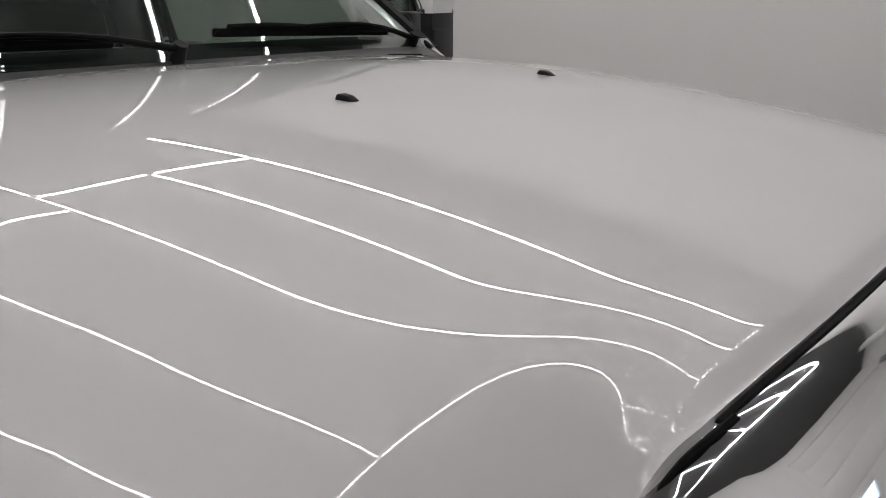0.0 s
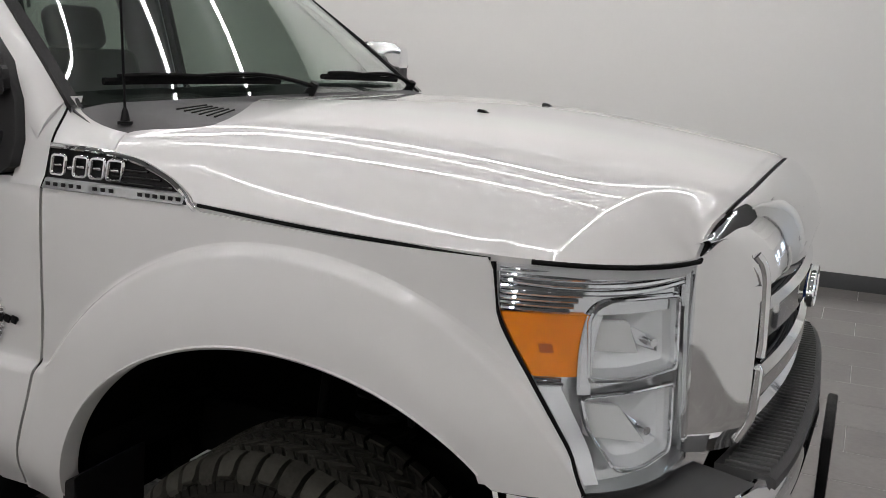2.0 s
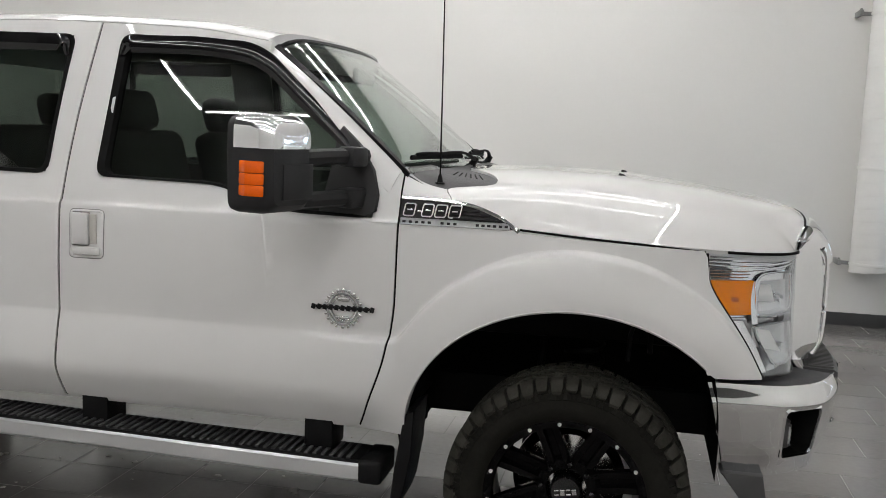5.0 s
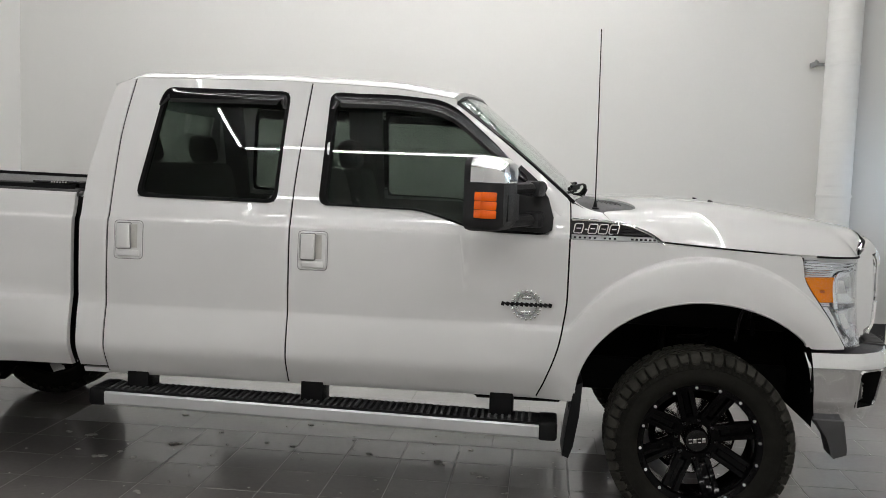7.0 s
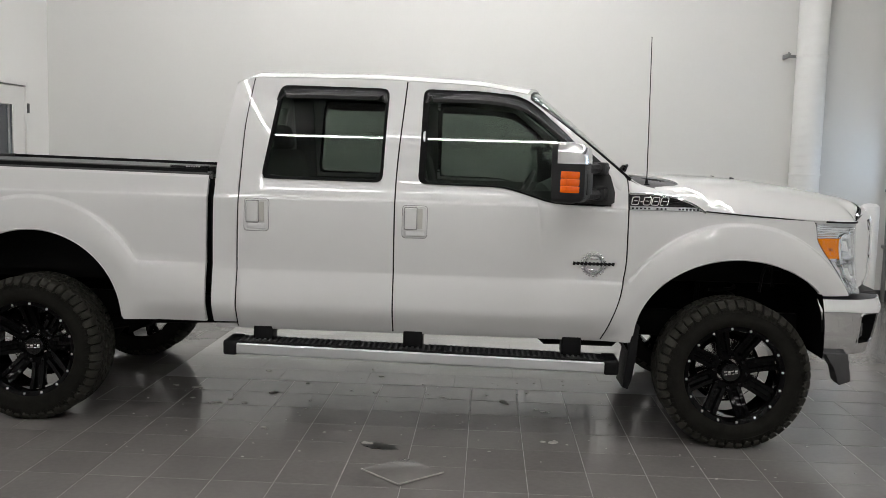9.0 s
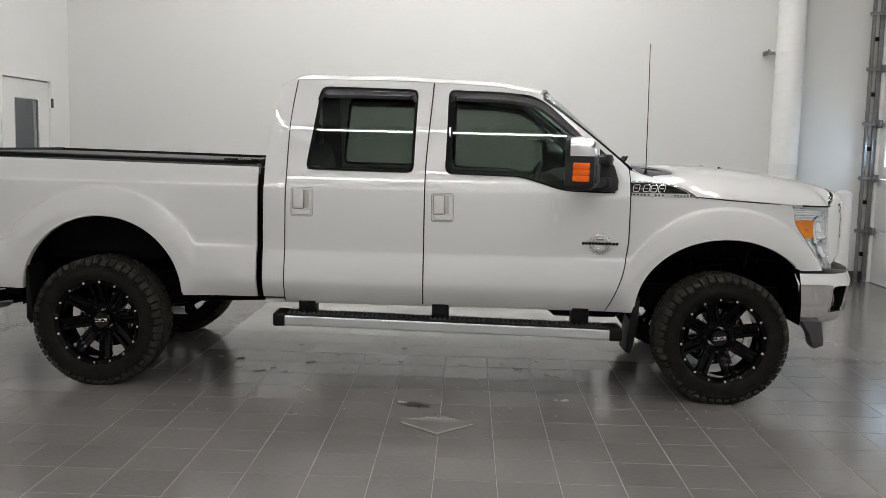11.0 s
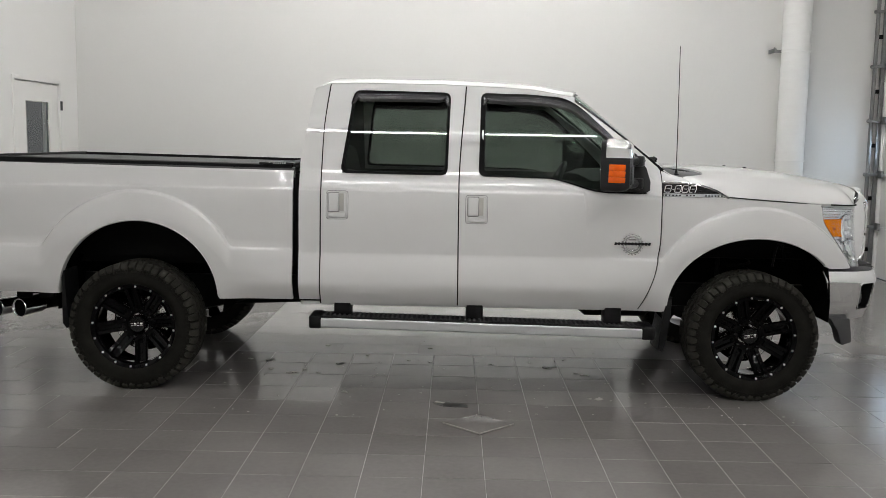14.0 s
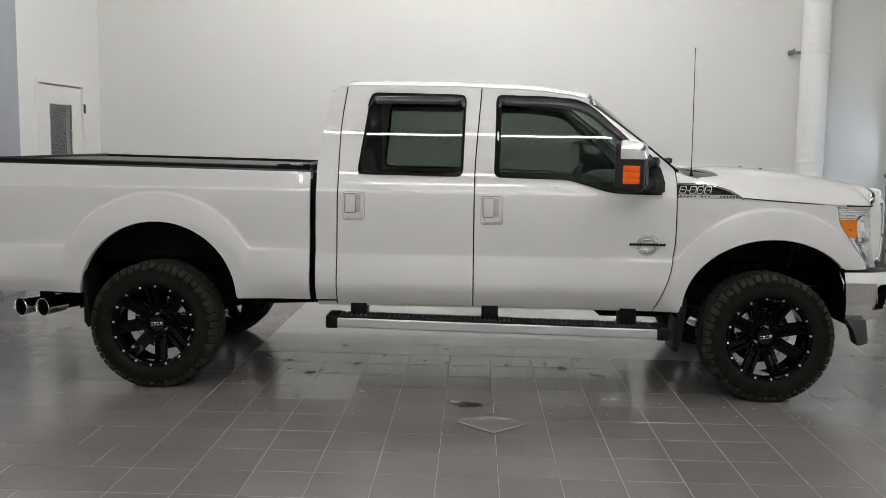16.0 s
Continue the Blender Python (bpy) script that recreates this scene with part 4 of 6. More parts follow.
g = Geo()
vv = [math.sin(math.pi / 2 * k / 18) for k in range(-18, 19)]
P = []
for i in range(41):
    u = i / 40
    row = []
    for v in vv:
        x = roof_rear(v) + (ws_top(v) - roof_rear(v)) * u
        row.append((x, v * roof_edge(x), roof_z(x, v)))
    P.append(row)
g.sheet(P, [[(p[0], p[1] * 0.97, p[2] - 0.03) for p in r] for r in P])
for s in SIDES:
    # rear corner pillars
    g.sheet(*skin(s, x_cab_rear, shift(x_cut_rear, -GAP), const(0.60), lambda x: z_door_top(x) - 0.002, 6, 60))
    # windscreen pillars: from the window's front edge to the glass
    P, Q = [], []
    for k in range(29):
        t = k / 28
        xi = spl(t, (0, 0.2, 0.45, 1), (-1.255, -1.165, -0.992, -0.655))
        zi = spl(t, (0, 0.2, 0.45, 1), (1.922, 1.866, 1.722, 1.395))
        o = ws(1.0 - t * 0.972, 1.012)
        row = []
        for j in range(9):
            w = j / 8
            x, z = xi + (o[0] - xi) * w, zi + (o[2] + 0.003 - zi) * w
            y = half(-1, zi) + (o[1] - half(-1, zi)) * w
            y += 0.016 * math.sin(math.pi * w)
            row.append((x, s * y, z))
        P.append(row)
        Q.append([(p[0] - 0.01, p[1] - s * 0.03, p[2] - 0.012) for p in row])
    g.sheet(P, Q)
    P = [[(x, s * (pillar_foot(x, z) + 0.0005), z) for z in np.linspace(1.30, 1.452 + 0.036 * smooth(-0.70, -0.61, x), 19)] for x in np.linspace(-0.705, -0.611, 13)]
    g.sheet(P, [[(x, y - s * 0.03, z) for x, y, z in r] for r in P])
    # sill under the doors
    g.sheet(*skin(s, const(-2.90), const(-0.58), const(0.560), const(0.585), 30, 3, -0.012))
# rear wall of the cab, with its window opening left between four strips


def rear_strip(y0, y1, z0, z1):
    P = [[(x_cab_rear(z) - 0.012 * (1 - (y / 0.93) ** 2), y, z) for y in np.linspace(y0(z), y1(z), 9)] for z in np.linspace(z0, z1, 9)]
    g.sheet(P, [[(p[0] + 0.03, p[1], p[2]) for p in r] for r in P])


hw = lambda z: half(-2.85, z) - 0.005
rear_strip(lambda z: -hw(z), lambda z: hw(z), 0.62, 1.46)
rear_strip(lambda z: -hw(z), lambda z: hw(z), 1.86, 1.952)
rear_strip(lambda z: -hw(z), lambda z: -0.62, 1.46, 1.86)
rear_strip(lambda z: 0.62, lambda z: hw(z), 1.46, 1.86)
cab = part("cab", g, PAINT, truck, "white crew cab shell")
P = [[(x_cab_rear(z) + 0.01, y, z) for y in np.linspace(-0.625, 0.625, 5)] for z in np.linspace(1.455, 1.865, 5)]
part("rear_window", Geo().sheet(P, [[(p[0] + 0.005, p[1], p[2]) for p in r] for r in P]), SIDEGLASS, truck, "dark tinted rear window")
# cab floor, headliner and trim that close the cabin
part("cabin_floor", Geo().box((-1.72, 0, 0.66), (2.30, 1.76, 0.10), 0.02), CHASSIS, truck)
P = [[(roof_rear(v) + 0.05 + (ws_top(v) - roof_rear(v) - 0.10) * i / 12, v * 0.66, roof_z(-2.0, v) - 0.055 - 0.055 * smooth(8, 12, i)) for v in np.linspace(-1, 1, 13)] for i in range(13)]
part("headliner", Geo().sheet(P, [[(p[0], p[1], p[2] + 0.015) for p in r] for r in P]), HEADLINER, truck, "pale grey cloth headliner")
for s in SIDES:
    g = Geo()
    for x0, x1 in ((-2.80, -2.66), (-1.97, -1.76)):
        P = [[(x0 + (x1 - x0) * i, s * (half(x0, z) - 0.045), z) for z in np.linspace(1.38, 1.93, 7)] for i in (0, 0.5, 1)]
        g.sheet(P, [[(p[0], p[1] - s * 0.02, p[2]) for p in r] for r in P])
    P = [[(x, s * 0.855, z) for z in np.linspace(0.72, 1.385, 5)] for x in np.linspace(-2.8, -0.72, 9)]
    g.sheet(P, [[(p[0], p[1] - s * 0.03, p[2]) for p in r] for r in P])
    part("cabin_trim", g, DASH, truck, "dark cabin side trim")

vw = np.linspace(-1, 1, 33)
P = [[ws(u, v) for v in vw] for u in np.linspace(0.0, 1.0, 21)]
part("windscreen", Geo().sheet(P, [[(p[0] - 0.003, p[1], p[2] - 0.004) for p in r] for r in P]), FRONTGLASS, truck, "clear curved windscreen", 60)
g = Geo()
for s in SIDES:
    P = []
    for u in np.linspace(-0.02, 1.0, 21):
        a, b = Vector(ws(u, 1.028)), Vector(ws(u, 0.992))
        P.append([(p.x + d * 0.6, s * (p.y + d * 0.4), p.z + d) for p, d in ((a, -0.01), (a, 0.008), (b, 0.006), (b, -0.004))])
    g.grid(P, False, True)
P = []
for v in np.linspace(-1, 1, 25):
    a, b = Vector(ws(1.012, v)), Vector(ws(0.972, v))
    P.append([(p.x, p.y, p.z + d) for p, d in ((a, -0.008), (a, 0.004), (b, 0.003), (b, -0.006))])
g.grid(P, False, True)
part("windscreen_trim", g, TRIM, truck, "black windscreen edge trim")
# dark shade band inside along the foot of the glass
P = [[(lambda p: (p[0] - 0.012, p[1], p[2] - 0.012))(ws(u, v)) for v in np.linspace(-0.97, 0.97, 17)] for u in np.linspace(0.0, 0.075, 3)]
part("windscreen_foot_band", Geo().sheet(P, [[(p[0] - 0.002, p[1], p[2] - 0.002) for p in r] for r in P]), GASKET, truck)

# scuttle panel between the glass and the hood
P = []
for i in range(13):
    u = i / 12
    row = []
    for v in np.linspace(-1, 1, 61):
        av = abs(v)
        xa, za = -0.598 + 0.075 * (1 - v * v), 1.470 + 0.01 * (1 - v * v)
        vb = av * 0.935
        xb = hood_rear(vb) + 0.012
        zb = hood_z(hood_rear(vb), vb) - 0.010
        if xb < xa:
            xb = xa + 0.01
        ya = av * 0.856
        x, z = xa + (xb - xa) * u, za + (zb - za) * u - 0.006 * math.sin(math.pi * u) - 0.010 * smooth(0.88, 1.0, av)
        row.append((x, math.copysign(ya, v), z))
    P.append(row)
scuttle = part("cowl_panel", Geo().sheet(P, [[(p[0], p[1], p[2] - 0.02) for p in r] for r in P]), GREYTRIM, truck, "charcoal plastic scuttle panel")
for s in SIDES:
    for k in range(6):
        a, b = Vector(P[4 + k][30 + s * 19]), Vector(P[4 + k][30 + s * 23])
        part("scuttle_slot", Geo().tube([a + Vector((0, 0, 0.0008)), b + Vector((0, 0, 0.0008))], 0.0026, 6), GASKET, scuttle, "dark intake slot")


def wiper(y_pivot, y_tip, spread):
    """A parked wiper lying along the foot of the glass."""
    def at(y, u, lift):
        x, _, z = ws(u, max(-1, min(1, y / 0.835)))
        return (x + lift * 0.6, y, z + lift)
    g = Geo()
    arm = [at(y_pivot + (y_tip - y_pivot) * t * 0.62, 0.0 + 0.065 * t, 0.022 + 0.018 * math.sin(math.pi * t)) for t in np.linspace(0, 1, 10)]
    g.tube(arm, [0.010, 0.010, 0.009, 0.009, 0.008, 0.008, 0.007, 0.007, 0.006, 0.006], 8, flat=0.7)
    w = part("wiper", g, GASKET, truck, "black wiper arm")
    y0, y1 = y_tip - 0.0, y_tip - math.copysign(spread, y_tip - y_pivot)
    blade = [at(y0 + (y1 - y0) * t, 0.070 - 0.020 * t, 0.012) for t in np.linspace(0, 1, 14)]
    part("wiper_blade", Geo().tube(blade, 0.0075, 6, flat=1.3), GASKET, w, "rubber wiper blade")
    fr = [at(y0 + (y1 - y0) * t, 0.072 - 0.018 * t, 0.020 + 0.005 * abs(math.sin(math.pi * 2 * t))) for t in np.linspace(0.06, 0.94, 17)]
    part("blade_carrier", Geo().tube(fr, 0.0065, 6), GASKET, w)
    part("wiper_pivot", Geo().tube([at(y_pivot, 0.0, 0.0), at(y_pivot, 0.0, 0.034)], [0.017, 0.013], 12), TRIM, w)
    return w


wiper(-0.02, -0.74, 0.60)
wiper(0.74, 0.10, 0.56)

# antenna on the right-hand scuttle corner
ab = (-0.500, -0.803, 1.432)
g = Geo().tube([ab, (ab[0], ab[1], ab[2] + 0.007), (ab[0], ab[1], ab[2] + 0.008), (ab[0], ab[1], ab[2] + 0.028), (ab[0], ab[1], ab[2] + 0.036)], [0.018, 0.017, 0.011, 0.007, 0.004], 14, up=(0, 1, 0))
ant = part("antenna", g, TRIM, truck, "black antenna foot")
part("mast", Geo().tube([(ab[0], ab[1], ab[2] + 0.03), (ab[0] - 0.004, ab[1], ab[2] + 0.4), (ab[0] - 0.010, ab[1] + 0.0, 2.236), (ab[0] - 0.010, ab[1], 2.243)], [0.0030, 0.0027, 0.0022, 0.0034], 8, up=(0, 1, 0)), GASKET, ant, "thin black antenna mast")

# headlights
HL_IN = (0.722, 0.646)


def hl_outer(z):
    return (spl(z, (0.86, 0.96, 1.06, 1.12, 1.165, 1.20, 1.262), (0.614, 0.560, 0.492, 0.450, 0.426, 0.419, 0.414)),)[0]


def hl(u, z, inset=0.0):
    xo = hl_outer(z) + 0.004
    yo = half(xo, z) - 0.004
    xi, yi = HL_IN[0] + 0.012 * (1.262 - z) / 0.4, HL_IN[1]
    k = smooth(0.95, 1.24, z)
    cx, cy = (xo + xi) / 2 + 0.060 + 0.030 * k, (yo + yi) / 2 + 0.056 + 0.014 * k
    x = (1 - u) ** 2 * xo + 2 * u * (1 - u) * cx + u * u * xi
    y = (1 - u) ** 2 * yo + 2 * u * (1 - u) * cy + u * u * yi
    return x - inset * 0.72, y - inset * 0.69


for s in SIDES:
    zs = np.linspace(0.866, 1.256, 27)
    grid_ = lambda ins, za=0.866, zb=1.256, ua=0.0, ub=1.0, nz=20, nu=20: [[(lambda p: (p[0], s * p[1], z))(hl(u, z, ins(u, z) if callable(ins) else ins)) for z in np.linspace(za, zb, nz)] for u in np.linspace(ua, ub, nu)]
    lamp = part("headlight", Geo().sheet(grid_(0.05), grid_(0.06)), LAMPGREY, truck, "clear twin-bowl headlight")
    # rim of the housing
    g = Geo()
    rimline = [(u, 1.250) for u in np.linspace(0, 1, 12)] + [(1.0, z) for z in np.linspace(1.24, 0.885, 10)] + [(u, 0.872) for u in np.linspace(1, 0, 12)] + [(0.0, z) for z in np.linspace(0.885, 1.24, 12)]
    g.grid([[(lambda p: (p[0], s * p[1], z))(hl(u, z, i)) for i in (0.004, 0.055)] for u, z in rimline], True, False)
    part("housing", g, LAMPFRAME, lamp, "silver lamp housing")
    part("lens", Geo().sheet(grid_(-0.002), grid_(0.001)), LENSGLASS, lamp, "clear moulded lens", 60)
    at = lambda u, z, ins: (lambda p: (p[0], s * p[1], z))(hl(u, z, ins))
    amber_in = lambda z: 0.215 + (z - 1.057) * 1.31
    # ribbed upper band: long ribs along the top, short ones over the turn signal
    part("rib_backing", Geo().sheet(grid_(0.020, 1.165, 1.252, 0.01, 0.99, 6), grid_(0.030, 1.165, 1.252, 0.01, 0.99, 6)), CHROME, lamp)
    for k in range(4):
        z = 1.214 + 0.0105 * k
        part("rib", Geo().tube([at(u, z - 0.010 * math.sin(math.pi * min(1, u * 1.1)) * (1 - k / 4), 0.012) for u in np.linspace(0.02, 0.93, 22)], 0.0046, 6), CHROME, lamp)
    for k in range(4):
        z = 1.174 + 0.0098 * k
        part("rib", Geo().tube([at(u, z - 0.006 * u + 0.03 * max(0, u - 0.2) ** 2, 0.010) for u in np.linspace(0.012, 0.285 + 0.02 * k, 12)], 0.0046, 6), CHROME, lamp)
    # turn signal
    zz = np.linspace(1.060, 1.168, 11)
    P = [[at(0.012 + (amber_in(z) - 0.012) * k / 12, z, 0.008) for z in zz] for k in range(13)]
    Q = [[at(0.012 + (amber_in(z) - 0.012) * k / 12, z, 0.026) for z in zz] for k in range(13)]
    part("turn_signal", Geo().sheet(P, Q), AMBER, lamp, "amber turn signal lens")
    # the bulb's shadow, drawn as a deeper amber patch
    P = [[at(u + (z - 1.108) * 0.6, z, 0.0065) for z in np.linspace(1.100, 1.116, 4)] for u in np.linspace(0.105, 0.165, 4)]
    part("signal_bulb", Geo().sheet(P, [[(p[0] - 0.002, p[1] - s * 0.002, p[2]) for p in r] for r in P]), AMBERDARK, lamp, "darker bulb shadow in the amber lens")
    # chrome post between the signal and the bowls, and the foot below the signal
    P = [[at(amber_in(z) + 0.006 + 0.075 * k / 4, z, 0.010 - 0.004 * math.sin(math.pi * k / 4)) for z in np.linspace(1.030, 1.165, 9)] for k in range(5)]
    part("lamp_post", Geo().sheet(P, [[(p[0] - 0.014, p[1] - s * 0.014, p[2]) for p in r] for r in P]), CHROME, lamp, "chrome post beside the signal")
    for z in (1.046, 1.054):
        part("rib", Geo().tube([at(u, z, 0.011) for u in np.linspace(0.012, 0.14, 8)], 0.004, 6), CHROME, lamp)
    P = [[at(u, z, 0.020) for z in np.linspace(0.878, 1.040, 10)] for u in np.linspace(0.01, 0.13, 6)]
    part("lower_flank", Geo().sheet(P, [[(p[0] - 0.01, p[1] - s * 0.01, p[2]) for p in r] for r in P]), CHROME, lamp, "silver lower flank of the lamp")
    # two bowls with broad bezels
    for up, corners, radii_, wedge in (
            (True, [(0.270, 1.050), (0.500, 1.048), (0.880, 1.052), (0.893, 1.192), (0.635, 1.196), (0.395, 1.190)], [0.014, 0.02, 0.016, 0.016, 0.04, 0.035], [(0.385, 1.153), (0.585, 1.149), (0.615, 1.090), (0.335, 1.102)]),
            (False, [(0.150, 0.962), (0.235, 0.900), (0.455, 0.896), (0.765, 0.905), (0.845, 1.027), (0.478, 1.030), (0.200, 1.026)], [0.03, 0.022, 0.02, 0.018, 0.014, 0.02, 0.012], [(0.215, 1.012), (0.422, 1.002), (0.552, 0.928), (0.150, 0.955)])):
        loop = [(a / 0.33, z) for a, z in rpoly([(u * 0.33, z) for u, z in corners], radii_, 6)]
        c = (sum(u for u, _ in loop) / len(loop), sum(z for _, z in loop) / len(loop))

        def ring_(sc, ins):
            return [at(c[0] + (u - c[0]) * sc, c[1] + (z - c[1]) * sc, ins) for u, z in loop]
        part("bezel", Geo().grid([ring_(1.03, 0.016), ring_(1.02, 0.006), ring_(0.985, 0.004), ring_(0.95, 0.006), ring_(0.925, 0.014)], False, True), CHROME, lamp, "broad chrome bowl bezel")
        R = [ring_(0.93, 0.012), ring_(0.90, 0.024), ring_(0.78, 0.036), ring_(0.52, 0.044), ring_(0.15, 0.047)]
        part("bowl", Geo().grid(R, False, True), BOWL, lamp, "pale mirrored lamp bowl", 20)
        # the bright reflection in the bowl is drawn as a white-painted wedge
        q = [at(u, z, 0.022) for u, z in wedge]
        part("reflector_facet", Geo().prism(q, [at(u, z, 0.036) for u, z in wedge], 0.001), DOORPAINT, lamp, "white wedge drawn for a reflection in the bowl")
        px, py = hl(c[0] + 0.12, c[1] - 0.012, 0.042)
        part("bulb_shield", Geo().tube([(px, s * py, c[1] - 0.012), (px + 0.020, s * (py + 0.019), c[1] - 0.012)], [0.012, 0.008], 12), CHROME, lamp)
        w2 = [(wedge[1][0] + 0.02, wedge[1][1] - 0.01), (wedge[1][0] + 0.20, wedge[2][1] + 0.015), (wedge[2][0] + 0.16, wedge[2][1] - 0.008), (wedge[2][0] + 0.02, wedge[2][1] + 0.012)]
        part("reflector_facet", Geo().prism([at(u, z, 0.034) for u, z in w2], [at(u, z, 0.042) for u, z in w2], 0.001), CHROME, lamp, "sloped mirror facet")
    part("inner_flange", Geo().sheet(grid_(0.006, 0.880, 1.248, 0.925, 0.985, 8, 4), grid_(0.018, 0.880, 1.248, 0.925, 0.985, 8, 4)), CHROME, lamp)
    # black tube for the shade in the gap between lamp and fender
    ol = [(lambda p: (p[0] - 0.006, s * (p[1] + 0.001), z))(hl(0.0, z, 0.002)) for z in np.linspace(0.868, 1.256, 22)]
    part("lamp_gasket", Geo().tube(ol, 0.0055, 6), GASKET, lamp, "black line drawn for the dark gap beside the lamp")

# grille
def gx_(y, x):
    return x - 0.035 * (abs(y) / 0.446) ** 2


g = Geo()
band = [(0.0, 0.0), (0.14, -0.001), (0.32, -0.010), (0.52, -0.028), (0.72, -0.056), (0.88, -0.090), (0.97, -0.122), (1.0, -0.146), (0.95, -0.158), (0.66, -0.160)]
P = []
for y in np.linspace(-0.645, 0.645, 67):
    h = 1 - 0.22 * smooth(0.36, 0.60, abs(y))
    row = []
    for f, d in band:
        x = lip_x(min(abs(y), 0.63)) + 0.006 + 0.110 * f - 0.012 * f * (y / 0.6) ** 2
        row.append((x, math.copysign(min(abs(y), 0.652 - 0.768 * (x - 0.722)), y), hood_at(lip_x(y), min(abs(y), 0.615)) - 0.010 + d * h))
    P.append(row)
g.sheet(P, [[(p[0] - 0.03, p[1] * 0.99, p[2] - 0.014) for p in r] for r in P])
low = [(0.800, 0.868), (0.860, 0.872), (0.884, 0.890), (0.884, 0.915), (0.870, 0.930), (0.845, 0.930)]
P = [[(gx_(y, x), y, z) for x, z in low] for y in np.linspace(-0.55, 0.55, 41)]
g.sheet(P, [[(p[0] - 0.03, p[1], p[2] + 0.001) for p in r] for r in P])
# tall side plates that run forward from the lamps to the upright frame
for s in SIDES:
    P = []
    for k in range(25):
        t = k / 24
        row = []
        for j in range(21):
            w = j / 20
            lean = 0.006 * smooth(0.72, 1.0, t) * w ** 1.5 + 0.024 * (1 - smooth(0.0, 0.16, t)) * w
            x = 0.722 + 0.112 * w + 0.008 * math.sin(math.pi * w) - lean
            y = 0.648 - 0.086 * w + 0.006 * math.sin(math.pi * w) + 0.004 * math.sin(math.pi * t)
            top_ = 1.258 + 0.036 * smooth(0.0, 0.35, w) - 0.044 * smooth(0.40, 1.0, w)
            row.append((x, s * y, 0.872 + (top_ - 0.872) * t))
        P.append(row)
    g.sheet(P, [[(p[0] - 0.02, p[1] - s * 0.02, p[2]) for p in r] for r in P])
grille = part("grille", g, CHROME, truck, "chrome grille surround")
for s in SIDES:
    # upright bar on each side
    bar = [(0.816, s * 0.574, 1.262), (0.830, s * 0.562, 1.240), (0.838, s * 0.556, 1.20), (0.842, s * 0.554, 1.06), (0.838, s * 0.556, 0.95), (0.815, s * 0.562, 0.885)]
    tt = np.linspace(0, 5, 26)
    part("upright_bar", Geo().tube([tuple(spl(t, range(6), [p[i] for p in bar]) for i in range(3)) for t in tt], 0.011, 12), CHROME, grille)
for z0, z1 in ((1.075, 1.155), (0.955, 1.015)):
    prof = [(0.850, z0 + 0.004), (0.874, z0), (0.892, z0 + 0.012), (0.892, z1 - 0.012), (0.876, z1), (0.850, z1 - 0.004)]
    P = [[(gx_(y, x), y, z) for x, z in prof] for y in np.linspace(-0.548, 0.548, 37)]
    part("grille_bar", Geo().grid(P, False, True), CHROME, grille, "broad chrome grille bar")
P = [[(gx_(y, 0.825), y, z) for z in np.linspace(0.88, 1.28, 5)] for y in np.linspace(-0.565, 0.565, 13)]
part("grille_backing", Geo().sheet(P, [[(p[0] - 0.02, p[1], p[2]) for p in r] for r in P]), GASKET, grille, "black backing")
for z in [0.938, 1.028, 1.038, 1.048, 1.058, 1.066, 1.164, 1.174, 1.184, 1.194]:
    part("grille_slat", Geo().tube([(gx_(y, 0.845), y, z) for y in np.linspace(-0.545, 0.545, 21)], 0.0028, 6), GREYTRIM, grille)
g = Geo()
P = []
for r, d in ((1.0, 0.0), (1.0, 0.014), (0.93, 0.018), (0.86, 0.014)):
    P.append([(0.893 + d, 0.118 * r * math.cos(a), 1.095 + 0.05 * r * math.sin(a)) for a in np.linspace(0, math.tau, 41)[:-1]])
part("oval_badge_rim", Geo().grid(P, False, True), CHROME, grille, "chrome oval badge rim")
ov = [(0.906, 0.104 * math.cos(a), 1.095 + 0.044 * math.sin(a)) for a in np.linspace(0, math.tau, 33)[:-1]]
part("oval_badge", Geo().prism(ov, [(x - 0.016, y, z) for x, y, z in ov]), BADGEBLUE, grille, "plain blue oval badge")

# front bumper
def bump_plan(t):
    """t from the centre 0 to the wheel side 1: plan of the bumper's face."""
    return (spl(t, (0, 0.35, 0.55, 0.68, 0.78, 0.88, 1.0), (0.962, 0.945, 0.915, 0.868, 0.795, 0.660, 0.445)),
            spl(t, (0, 0.35, 0.55, 0.68, 0.78, 0.88, 1.0), (0.0, 0.40, 0.605, 0.740, 0.840, 0.915, 0.940)))


def bump(t, z, ins=0.0):
    x, y = bump_plan(t)
    x2, y2 = bump_plan(min(1, t + 0.01))
    x1, y1 = bump_plan(max(0, t - 0.01))
    n = Vector((y2 - y1, -(x2 - x1)))
    n.normalize()
    w = (z - 0.53) / 0.30
    ins = ins + 0.022 * (1 - smooth(0.0, 0.35, w)) + 0.030 * smooth(0.80, 1.05, w) + 0.050 * (1 - w)
    return x - n.x * ins + (0.075 * (1 - w) if t > 0.95 else 0.075 * (1 - w) * smooth(0.8, 1.0, t)), y - n.y * ins


FOG = (0.742, 0.858, 0.590, 0.758)
g = Geo()
